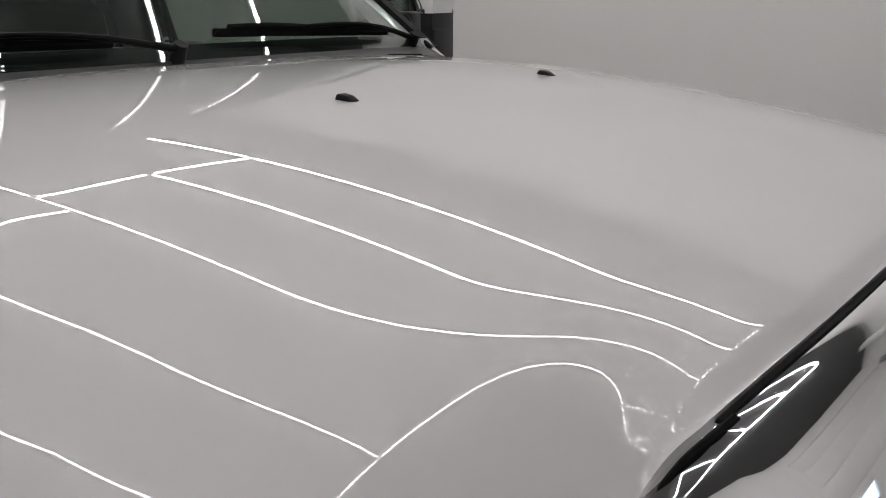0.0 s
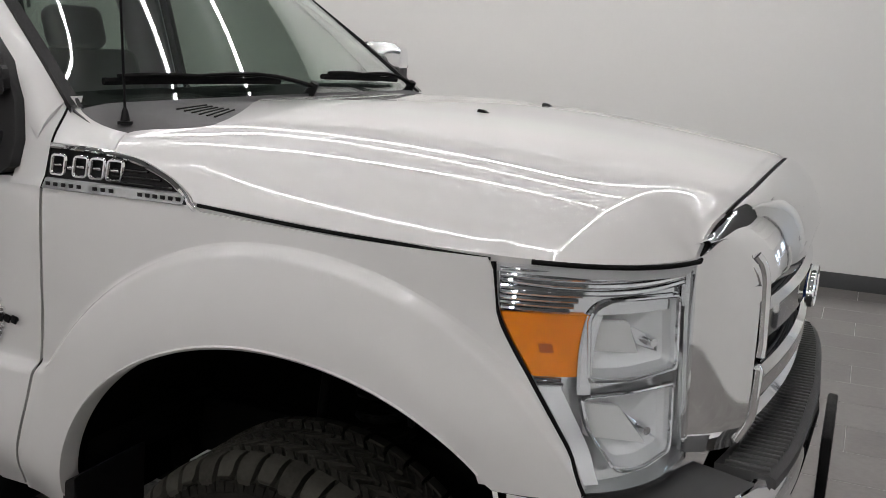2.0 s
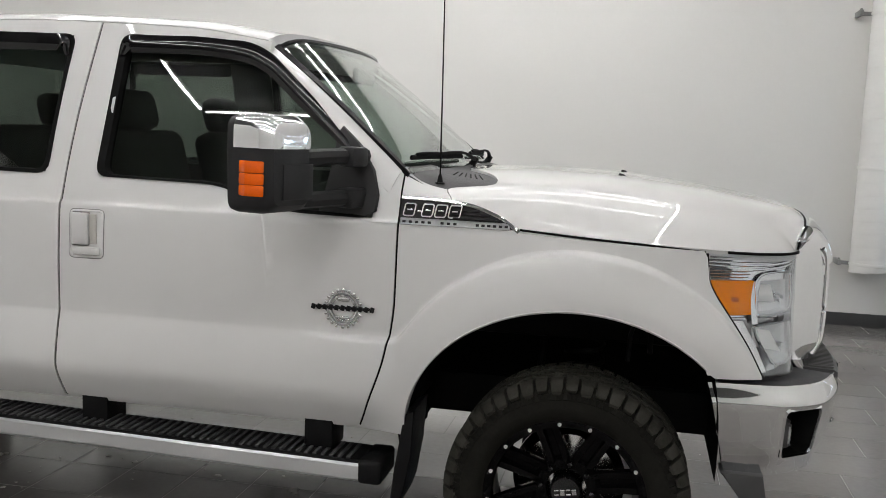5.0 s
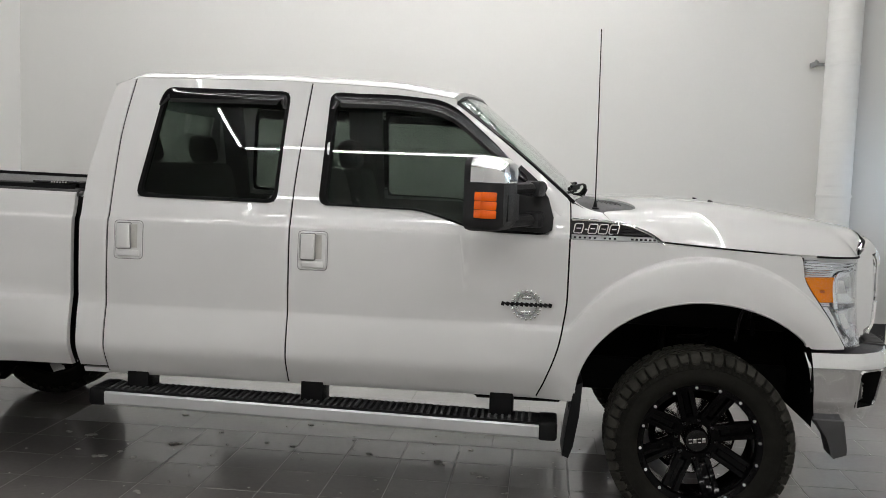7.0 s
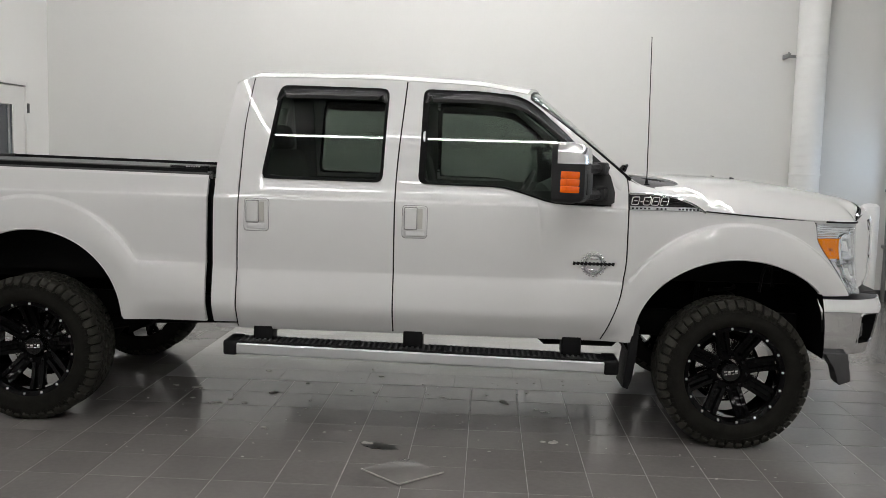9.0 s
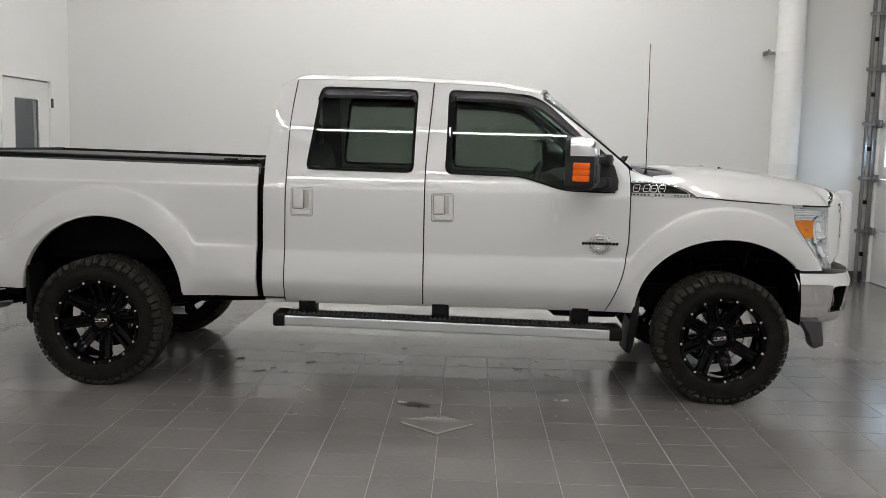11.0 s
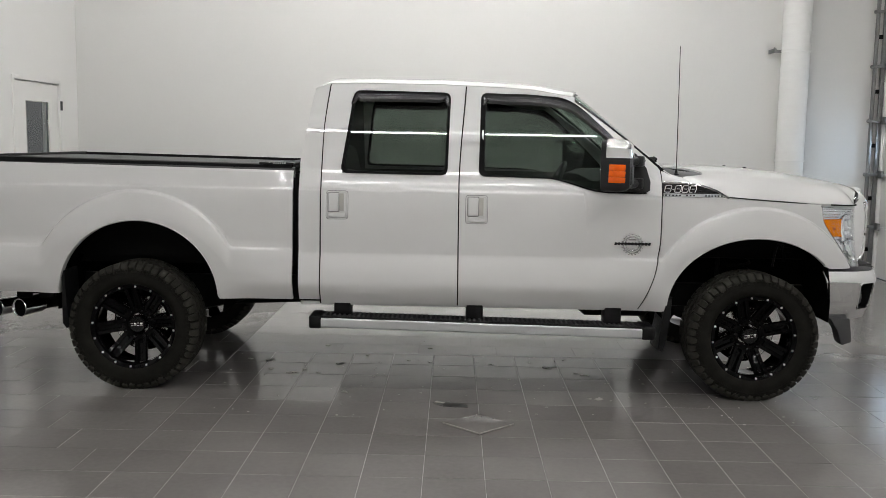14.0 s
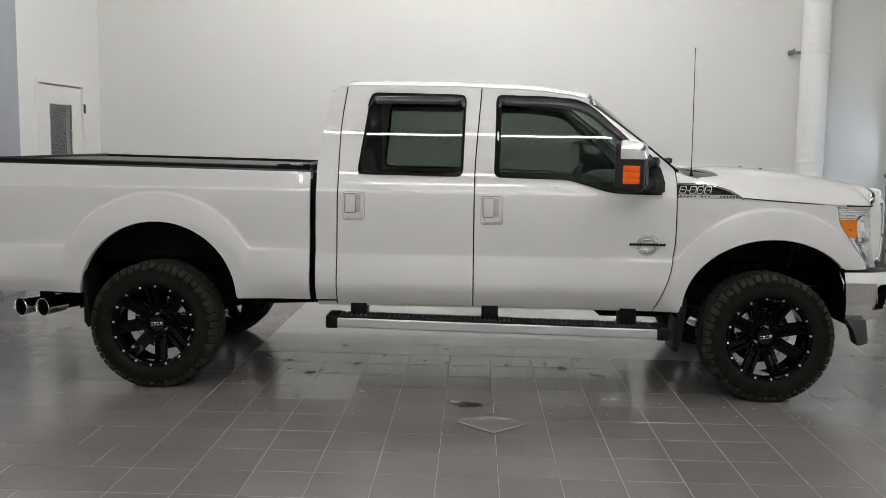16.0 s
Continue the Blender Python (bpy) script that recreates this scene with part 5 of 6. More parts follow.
for s in SIDES:
    def strip(ta, tb, za, zb, nt, nz):
        P = [[(lambda p: (p[0], s * p[1], z))(bump(t, z)) for z in np.linspace(za, zb, nz)] for t in np.linspace(ta, tb, nt)]
        g.sheet(P, [[(lambda p: (p[0], s * p[1], z))(bump(t, z, 0.02)) for z in np.linspace(za, zb, nz)] for t in np.linspace(ta, tb, nt)])
    strip(0.0, 0.46, 0.70, 0.838, 20, 12)
    strip(0.46, FOG[0], 0.525, 0.838, 20, 22)
    strip(FOG[1], 1.0, 0.525, 0.838, 20, 22)
    strip(FOG[0], FOG[1], FOG[3], 0.838, 12, 8)
    strip(FOG[0], FOG[1], 0.525, FOG[2], 12, 6)
    strip(0.0, 0.46, 0.525, 0.575, 20, 5)
bumper = part("front_bumper", g, CHROME, truck, "polished chrome front bumper", weld=True)
for s in SIDES:
    ta, tb, za, zb = FOG
    loop = []
    for (ct, cz, a0) in ((tb - 0.012, zb - 0.028, 0), (ta + 0.012, zb - 0.028, 90), (ta + 0.012, za + 0.028, 180), (tb - 0.012, za + 0.028, 270)):
        for k in range(6):
            a = radians(a0 + 18 * k)
            loop.append((ct + 0.012 * math.cos(a), cz + 0.028 * math.sin(a)))
    rings = [[(lambda p: (p[0], s * p[1], 0.67 + (z - 0.67) * sc))(bump(0.80 + (t - 0.80) * sc, z, ins)) for t, z in loop] for sc, ins in ((1.10, -0.001), (1.0, -0.004), (0.97, 0.004), (0.94, 0.09))]
    fogp = part("fog_pocket", Geo().grid(rings[1:], False, True).prism(rings[3], [(x - 0.01, y - s * 0.01, z) for x, y, z in rings[3]]), GASKET, bumper, "black fog lamp pocket")
    part("fog_rim", Geo().grid(rings[:3], False, True), CHROME, bumper)
    fx, fy = bump(0.832, 0.67, 0.050)
    fg = Geo().tube([(fx - 0.02, s * (fy - 0.01), 0.665), (fx + 0.006, s * fy, 0.665), (fx + 0.022, s * (fy + 0.004), 0.665)], [0.040, 0.052, 0.044], 20)
    part("fog_lamp", fg, GREYTRIM, bumper, "round grey fog lamp")
    part("fog_lens", Geo().tube([(fx + 0.022, s * (fy + 0.004), 0.665), (fx + 0.027, s * (fy + 0.005), 0.665)], [0.041, 0.034], 20), LAMPGREY, bumper, "mirrored fog lamp lens")
    for k in range(5):
        part("fog_bracket_fin", Geo().box((fx + 0.0, s * (fy + 0.024), 0.635 + 0.016 * k), (0.05, 0.012, 0.006), 0.001), GREYTRIM, bumper)
# step pad on top, in three lengths
for s in SIDES:
    P = []
    for t in np.linspace(0.60, 0.985, 22):
        a, b = bump(t, 0.800, 0.012), bump(t, 0.80, 0.15 if t < 0.9 else 0.10)
        P.append([(a[0], s * a[1], 0.832), (a[0] * 0.92 + b[0] * 0.08, s * (a[1] * 0.92 + b[1] * 0.08), 0.840), (b[0], s * b[1], 0.843)])
    part("corner_pad", Geo().sheet(P, [[(p[0], p[1], p[2] - 0.02) for p in r] for r in P]), GREYTRIM, bumper, "charcoal bumper corner pad")
P = []
for y in np.linspace(-0.60, 0.60, 45):
    t = abs(y)
    x = bump_plan(min(1, t / 1.08))[0]
    P.append([(x - 0.014, y, 0.834), (x - 0.028, y, 0.842), (x - 0.13, y, 0.846)])
part("step_pad", Geo().sheet(P, [[(p[0], p[1], p[2] - 0.02) for p in r] for r in P]), GREYTRIM, bumper, "charcoal ribbed bumper step pad")
g = Geo()
for y in np.linspace(-0.585, 0.585, 52):
    x = bump_plan(min(1, abs(y) / 1.08))[0]
    g.box((x - 0.072, y, 0.8475), (0.085, 0.009, 0.008), 0.002)
part("step_pad_rib", g, STEPRUBBER, bumper)
part("bumper_air_dam", Geo().box((0.80, 0, 0.63), (0.16, 1.0, 0.15), 0.02), GASKET, bumper, "black lower intake")
part("tow_eye", Geo().tube([(0.84, -0.40, 0.60), (0.930, -0.40, 0.60), (0.937, -0.375, 0.60), (0.930, -0.35, 0.60), (0.84, -0.35, 0.60)], 0.011, 10), CHROME, bumper, "bright tow hook")
part("tow_eye", Geo().tube([(0.84, 0.40, 0.60), (0.930, 0.40, 0.60), (0.937, 0.375, 0.60), (0.930, 0.35, 0.60), (0.84, 0.35, 0.60)], 0.011, 10), CHROME, bumper, "bright tow hook")
part("plate_holder", Geo().box((0.978, 0, 0.69), (0.025, 0.34, 0.17), 0.006), TRIM, bumper, "empty black plate holder")
for s in SIDES:
    a = [(0.50, s * 0.90, 0.535), (0.640, s * 0.885, 0.530), (0.665, s * 0.875, 0.40), (0.665, s * 0.87, 0.372), (0.61, s * 0.87, 0.352), (0.590, s * 0.875, 0.372), (0.575, s * 0.885, 0.45)]
    part("air_deflector", Geo().prism(a, [(x, y - s * 0.10, z) for x, y, z in a], 0.006), GREYTRIM, bumper, "charcoal lower corner deflector")

# bed
BED_A, BED_B = -5.01, -2.948
for s in SIDES:
    g = Geo()
    stat = list(np.linspace(BED_A, -4.455, 40)) + arch_stations(-3.93, 0.51, -4.4399, -3.4201, 110) + list(np.linspace(-3.41, BED_B, 40))
    g.sheet(*columns(s, stat, bed_bottom, bed_top, 64))
    arch_lip(g, s, True, -4.44, -3.42)
    # rolled top rail
    P = []
    for x in np.linspace(BED_A, BED_B, 24):
        z, y = bed_top(x), half(x, bed_top(x))
        P.append([(x, s * y, z), (x, s * (y - 0.008), z + 0.014), (x, s * (y - 0.03), z + 0.020), (x, s * (y - 0.075), z + 0.018), (x, s * (y - 0.075), z - 0.02)])
    g.sheet(P, [[(p[0], p[1] - s * 0.004, p[2] - 0.012) for p in r] for r in P])
    bs = part("bed_side", g, PAINT, truck, "white flared bed side")
    # rail cap
    P = []
    for x in np.linspace(BED_A, BED_B + 0.004, 24):
        z, y = bed_top(x) + 0.012, half(x, bed_top(x)) - 0.012
        P.append([(x, s * (y + 0.004), z - 0.008), (x, s * y, z + 0.014), (x, s * (y - 0.04), z + 0.022), (x, s * (y - 0.07), z + 0.018)])
    part("rail_cap", Geo().sheet(P, [[(p[0], p[1] - s * 0.01, p[2] - 0.012) for p in r] for r in P]), GREYTRIM, bs, "black plastic rail cap")
    # tail lamp
    part("tail_lamp", Geo().box((BED_A - 0.012, s * 0.875, 1.14), (0.06, 0.13, 0.40), 0.02), REDLENS, truck, "red tail lamp")
part("tailgate", Geo().box((BED_A + 0.02, 0, 1.06), (0.06, 1.60, 0.78), 0.012), PAINT, truck, "white tailgate")
part("bed_floor", Geo().box((-3.97, 0, 0.80), (2.06, 1.22, 0.05)), CHASSIS, truck)
for c_, s_ in (((BED_B - 0.03, 0, 1.10), (0.04, 1.72, 0.60)), ((-3.97, 0.66, 1.08), (2.00, 0.03, 0.50)), ((-3.97, -0.66, 1.08), (2.00, 0.03, 0.50))):
    part("bed_inner_wall", Geo().box(c_, s_), CHASSIS, truck)
# roll-up bed cover
P = []
for x in np.linspace(BED_A + 0.03, BED_B - 0.10, 70):
    z = bed_top(x) + 0.030 + 0.0012 * math.sin(x * 120)
    P.append([(x, y, z + 0.010 * (1 - (y / 0.86) ** 2)) for y in np.linspace(-0.835, 0.835, 9)])
cover = part("bed_cover", Geo().sheet(P, [[(p[0], p[1], p[2] - 0.02) for p in r] for r in P]), VINYL, truck, "black vinyl roll-up bed cover")
for s in SIDES:
    g = Geo()
    P = []
    for x in np.linspace(BED_A + 0.01, BED_B - 0.01, 20):
        z = bed_top(x)
        P.append([(x, s * (0.885 + dy_), z + dz) for dy_, dz in ((0.0, 0.018), (0.0, 0.046), (-0.012, 0.052), (-0.05, 0.052), (-0.05, 0.02))])
    g.grid(P, False, True)
    part("cover_rail", g, TRIM, cover, "black aluminium side rail")
    part("clamp_plate", Geo().box((-3.06, s * 0.872, bed_top(-3.06) + 0.0575), (0.22, 0.035, 0.012), 0.003), GLOSSBLACK, cover, "small black rail end plate")
    g = Geo()
    for k in range(6):
        g.box((-3.075 + 0.014 * k, s * 0.8885, bed_top(-3.06) + 0.0575), (0.009, 0.003, 0.006))
    part("plate_lettering", g, STEEL, cover)
part("front_canister", Geo().box((BED_B - 0.075, 0, bed_top(BED_B) + 0.038), (0.13, 1.70, 0.045), 0.008), TRIM, cover, "black cover canister lid")
part("rear_bar", Geo().box((BED_A + 0.03, 0, bed_top(BED_A) + 0.040), (0.05, 1.74, 0.028), 0.006), TRIM, cover)
# black block that stands for the shade in the cab-to-bed gap
part("cab_gap_seal", Geo().box((-2.924, 0, 1.0), (0.024, 1.80, 0.80)), GASKET, truck)
# rear bumper
rb = part("rear_bumper", Geo().box((-5.10, 0, 0.70), (0.16, 1.86, 0.18), 0.03, seg=3), CHROME, truck, "chrome rear step bumper")
for s in SIDES:
    part("bumper_end", Geo().box((-5.07, s * 0.935, 0.72), (0.16, 0.05, 0.22), 0.015), TRIM, rb, "black bumper end cap")

# wheels
def build_wheel(x, s, turn):
    """A tyre with lugs on a multi-spoke black rim; the hub cap faces side s."""
    cy, cz = s * 0.852, WHEEL_R - 0.008
    rim = Geo()
    rim.lathe([(0.262, -0.13), (0.258, -0.02), (0.250, 0.05), (0.243, 0.095), (0.248, 0.118), (0.262, 0.126), (0.276, 0.128), (0.280, 0.120), (0.278, 0.10), (0.274, -0.13)], (x, cy, cz), 72, s)
    rim.lathe([(0.20, -0.12), (0.20, -0.10), (0.06, -0.09), (0.001, -0.09)], (x, cy, cz), 40, s)
    wheel = part("wheel", rim, WHEELBLACK, truck, "gloss black eight-spoke wheel")

    def radial(r, a, w):
        return (x + r * math.cos(a), cy + s * w, cz + r * math.sin(a))
    for k in range(8):
        a0 = turn + math.tau * k / 8
        g = Geo()
        for sg in (-1, 1):
            P, Q = [], []
            for r in (0.085, 0.12, 0.16, 0.20, 0.252):
                c, hw_ = a0 + sg * 0.0265 / r, (0.0125 if r > 0.1 else 0.016) / r
                w = 0.016 + 0.080 * ((r - 0.085) / 0.167) ** 1.35
                P.append([radial(r, c - hw_ * 1.15, w - 0.020), radial(r, c - hw_, w - 0.003), radial(r, c - hw_ * 0.8, w), radial(r, c + hw_ * 0.8, w), radial(r, c + hw_, w - 0.003), radial(r, c + hw_ * 1.15, w - 0.020)])
                Q.append([radial(r, c + hw_ * k, w - 0.038) for k in (-1, -0.6, -0.2, 0.2, 0.6, 1)])
            g.sheet(P, Q)
        P = [[radial(r, a0 + k * 0.017 / r, 0.004 + 0.062 * ((r - 0.1) / 0.15) ** 1.3) for k in (-1, 0, 1)] for r in (0.11, 0.16, 0.21, 0.245)]
        g.sheet(P, [[radial(r, a0 + k * 0.017 / r, -0.02) for k in (-1, 0, 1)] for r in (0.11, 0.16, 0.21, 0.245)])
        part("spoke", g, WHEELBLACK, wheel)
    part("hub", Geo().lathe([(0.118, -0.04), (0.116, 0.012), (0.105, 0.020), (0.075, 0.018), (0.070, 0.018)], (x, cy, cz), 40, s), WHEELBLACK, wheel)
    part("hub_cap", Geo().lathe([(0.056, 0.005), (0.055, 0.044), (0.049, 0.050), (0.0, 0.051)], (x, cy, cz), 32, s), GLOSSBLACK, wheel, "black hub cap")
    g = Geo()
    ca, sa = math.cos(turn * 0.5), math.sin(turn * 0.5)
    for k in range(4):
        lx = -0.030 + 0.020 * k
        for dz in ((0.0,) if k % 2 else (0.008, -0.008)):
            g.box((x + lx * ca - dz * sa, cy + s * 0.053, cz + lx * sa + dz * ca), (0.016, 0.004, 0.005 if k % 2 == 0 else 0.02), 0.001, Matrix.Rotation(-turn * 0.5, 4, "Y"))
    part("cap_lettering", g, STEEL, wheel, "small silver bars on the cap")
    for k in range(8):
        a = turn + math.tau * (k + 0.5) / 8
        part("lug_nut", Geo().tube([radial(0.090, a, 0.005), radial(0.090, a, 0.036), radial(0.090, a, 0.040)], [0.011, 0.011, 0.006], 8), GLOSSBLACK, wheel)
    for k in range(16):
        a = turn + math.tau * (k + 0.5) / 16
        part("rivet", Geo().tube([radial(0.261, a, 0.120), radial(0.261, a, 0.129), radial(0.261, a, 0.134)], [0.0070, 0.0068, 0.004], 8), RIVET, wheel, "bright rim rivet")
    # brake disc glimpsed between the spokes
    part("brake_disc", Geo().lathe([(0.0, -0.045), (0.175, -0.045), (0.175, -0.06), (0.0, -0.06)], (x, cy, cz), 40, s), STEEL, wheel, "grey brake disc")
    # tyre carcass
    t = Geo()
    prof = [(0.270, -0.125), (0.285, -0.142), (0.325, -0.152), (0.360, -0.148), (0.385, -0.136), (0.394, -0.115), (0.396, -0.06), (0.397, 0), (0.396, 0.06), (0.394, 0.115), (0.385, 0.136),
            (0.372, 0.1455), (0.360, 0.148), (0.352, 0.1515), (0.349, 0.1500), (0.325, 0.152), (0.318, 0.1535), (0.300, 0.149), (0.285, 0.142), (0.272, 0.125)]
    t.lathe(prof, (x, cy, cz), 96, s)
    part("tyre", t, RUBBER, wheel, "black all-terrain tyre", 30)
    t = Geo()

    def lug(a, w, da, dw, skew, h=0.021, r0=0.392):
        low, top = [], []
        for i, j in ((-1, -1), (1, -1), (1, 1), (-1, 1)):
            aa, ww = a + i * da / 2 + skew * j, w + j * dw / 2
            rb = r0 - 0.06 * max(0, abs(ww) - 0.10)
            low.append(radial(rb - 0.004, aa, ww))
            top.append(radial(rb + h, a + i * da / 2 * 0.94 + skew * j, w + j * dw / 2 * 0.94))
        t.add(low + top, [(4, 5, 6, 7), (0, 1, 5, 4), (1, 2, 6, 5), (2, 3, 7, 6), (3, 0, 4, 7)])
    n = 50
    st = math.tau / n
    for k in range(n):
        a = st * k
        for row, (w, wd, sk) in enumerate(((-0.071, 0.036, -0.030), (-0.034, 0.034, 0.036), (0.002, 0.032, -0.036), (0.038, 0.034, 0.036), (0.074, 0.035, -0.030))):
            long = 0.78 if (k + row) % 3 else 0.66
            mid_, sl = a + st * (0.5 * row % 1.0), sk
            # each block is cut in two by a sipe
            for e in (-1, 1):
                lug(mid_ + e * st * long * 0.26, w + 0.0015 * e, st * long * 0.44, wd * 0.88, sl, 0.021 + 0.0012 * ((k + row) % 2))
        for sg in (1, -1):
            big = k % 2
            c, hw_ = a + st * 0.25, st * (0.415 if big else 0.38)
            # shoulder block: flat on the tread, scalloped down onto the sidewall
            prof_ = ((0.092, 0.4155, 1.0), (0.118, 0.4135, 1.0), (0.133, 0.406, 0.98), (0.1455, 0.392, 0.95), (0.1530, 0.379 if big else 0.386, 0.82), (0.1522, 0.370 if big else 0.381, 0.66))
            up_ = [[radial(r, c + i * hw_ * f + 0.012 * sg, sg * w) for i in (-1, -0.4, 0.4, 1)] for w, r, f in prof_]
            dn_ = [[radial(r - 0.017 + 0.006 * (w > 0.14), c + i * hw_ * f * 1.07 + 0.012 * sg, sg * (w - (0.004 if w < 0.12 else 0.013))) for i in (-1, -0.4, 0.4, 1)] for w, r, f in prof_]
            t.sheet(up_, dn_)
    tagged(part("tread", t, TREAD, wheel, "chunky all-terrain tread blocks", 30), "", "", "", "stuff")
    t = Geo()
    for k in range(96):
        c = math.tau * k / 96
        f = [radial(r, c + i * 0.020, 0.1522) for r, i in ((0.372, -1), (0.372, 1), (0.350, 0.4), (0.350, -0.4))]
        b = [radial(r, c + i * 0.023, 0.144) for r, i in ((0.374, -1), (0.374, 1), (0.347, 0.4), (0.347, -0.4))]
        t.add(b + f, [(4, 5, 6, 7), (0, 1, 5, 4), (1, 2, 6, 5), (2, 3, 7, 6), (3, 0, 4, 7)])
    tagged(part("sidewall_teeth", t, RUBBER, wheel, "", 30), "", "", "", "stuff")
    return wheel


for x, tf in ((0.0, 0.30), (-WB, 0.12)):
    for s in SIDES:
        build_wheel(x, s, tf)

# wheel housings, mud flaps, chassis
for s in SIDES:
    for rear in (False, True):
        cx, a, b, cz = (-3.93, 0.51, 0.497, 0.60) if rear else (0.0, 0.56, 0.452, 0.60)
        P = []
        for k in range(33):
            t = math.pi * (1.06 - 1.12 * k / 32)
            x, z = cx + (a + 0.03) * math.cos(t), cz + (b + 0.025) * math.sin(t)
            if not rear and x > 0.44:
                x = 0.44 + (x - 0.44) * 0.3
            P.append([(x, s * y, z) for y in (0.935, 0.80, 0.60, 0.42)])
        g = Geo().sheet(P, [[(p[0] * 1.0, p[1], p[2] + 0.012) for p in r] for r in P])
        g.prism([(cx + (a + 0.02) * math.cos(t), s * 0.43, cz + (b + 0.02) * math.sin(t)) for t in np.linspace(math.pi, 0, 17)], [(cx + (a + 0.02) * math.cos(t), s * 0.40, cz + (b + 0.02) * math.sin(t)) for t in np.linspace(math.pi, 0, 17)])
        part("wheel_housing", g, LINER, truck, "black wheel housing liner")
        if rear:
            o = [(-4.425, 0.76), (-4.405, 0.76), (-4.395, 0.55), (-4.375, 0.40), (-4.40, 0.385), (-4.425, 0.42)]
        else:
            o = [(-0.562, 0.64), (-0.525, 0.66), (-0.535, 0.50), (-0.556, 0.36), (-0.575, 0.305), (-0.605, 0.315), (-0.590, 0.45)]
        part("mud_flap", Geo().prism([(x, s * 0.965, z) for x, z in o], [(x - 0.004, s * 0.74, z) for x, z in o], 0.004), TRIM, truck, "black moulded mud flap")
    part("frame_rail", Geo().box((-2.1, s * 0.43, 0.60), (5.6, 0.08, 0.16), 0.01), CHASSIS, truck, "black steel frame rail")
    part("rear_leaf_spring", Geo().tube([(-3.967 + 0.62 * t, s * 0.56, 0.56 - 0.09 * (1 - t * t)) for t in np.linspace(-1, 1, 13)], 0.035, 8, flat=1.2), CHASSIS, truck)
    part("coil_spring", Geo().tube([(0.02 + 0.07 * math.cos(k * 0.6), s * 0.52 + 0.07 * math.sin(k * 0.6), 0.50 + 0.0055 * k) for k in range(70)], 0.010, 6), CHASSIS, truck)
    part("shock_absorber", Geo().tube([(-0.16, s * 0.60, 0.44), (-0.14, s * 0.56, 0.72), (-0.14, s * 0.56, 0.725), (-0.12, s * 0.53, 1.0)], [0.032, 0.032, 0.014, 0.014], 12), CHASSIS, truck, "grey shock absorber")
    part("brake_hose", Geo().tube([(0.24, s * 0.70, 0.95), (0.235, s * 0.74, 0.985), (0.20, s * 0.75, 0.99), (0.185, s * 0.74, 0.94), (0.18, s * 0.72, 0.84)], 0.008, 8), TRIM, truck, "looped black brake hose")
    part("hose_bracket", Geo().box((0.275, s * 0.71, 0.95), (0.05, 0.02, 0.03), 0.004).box((0.255, s * 0.71, 0.91), (0.018, 0.02, 0.08), 0.004), CHASSIS, truck, "bent steel hose bracket")
for x in (0.0, -WB):
    part("axle", Geo().tube([(x, -0.74, 0.407), (x, 0.74, 0.407)], 0.05, 14), CHASSIS, truck, "black solid axle")
    part("differential", Geo().tube([(x - 0.17, 0.05, 0.407), (x - 0.10, 0.05, 0.407), (x + 0.08, 0.05, 0.407), (x + 0.16, 0.05, 0.407)], [0.08, 0.16, 0.16, 0.06], 16), CHASSIS, truck)
part("drive_shaft", Geo().tube([(-0.9, 0.03, 0.55), (-3.75, 0.05, 0.42)], 0.045, 12), CHASSIS, truck)
part("transfer_case", Geo().box((-1.0, 0.0, 0.58), (0.55, 0.5, 0.22), 0.04), CHASSIS, truck)
part("muffler", Geo().tube([(-1.05, -0.55, 0.545), (-1.02, -0.55, 0.535), (-0.62, -0.55, 0.535), (-0.58, -0.55, 0.545)], [0.05, 0.075, 0.075, 0.04], 16), CHASSIS, truck, "black exhaust canister")
part("fuel_tank", Geo().box((-2.2, 0.62, 0.60), (1.1, 0.35, 0.16), 0.04), CHASSIS, truck)
part("spare_tyre", Geo().tube([(-4.55 + 0.28 * math.cos(a), 0.28 * math.sin(a), 0.58) for a in np.linspace(0, math.tau, 29)[:-1]], 0.09, 10, True), RUBBER, truck, "spare tyre under the bed")
for k, x in enumerate((-4.905, -4.755)):
    c0, ax = Vector((x, -0.85, 0.490)), Vector((0.37, 0.93, 0.0))
    sd = Vector((0.93, -0.37, 0.0))
    g = Geo().tube([tuple(c0 + ax * 0.15), tuple(c0 + ax * 0.26), tuple(c0 + ax * 0.30 + Vector((0.12, 0.02, 0.02))), (x + 0.62, -0.58, 0.53)], 0.040, 16)
    pipe_ = part("exhaust_pipe", g, CHASSIS, truck)
    R = []
    for r, d in ((0.044, 0.19), (0.052, 0.17), (0.056, 0.02), (0.060, 0.006), (0.061, 0.0), (0.058, -0.003), (0.052, 0.004), (0.050, 0.05), (0.047, 0.15)):
        R.append([tuple(c0 + ax * d + sd * (r * math.cos(a)) + Vector((0, 0, r * math.sin(a)))) for a in np.linspace(0, math.tau, 33)[:-1]])
    tip = part("exhaust_tip", Geo().grid(R, False, True), CHROME, pipe_, "polished steel exhaust tip")
    part("tip_liner", Geo().tube([tuple(c0 + ax * 0.02), tuple(c0 + ax * 0.16)], 0.0485, 24), LINER, pipe_, "black plug inside the tip")
    part("exhaust_hanger", Geo().box((x + 0.14, -0.74, 0.575), (0.10, 0.03, 0.07), 0.006), CHASSIS, pipe_)

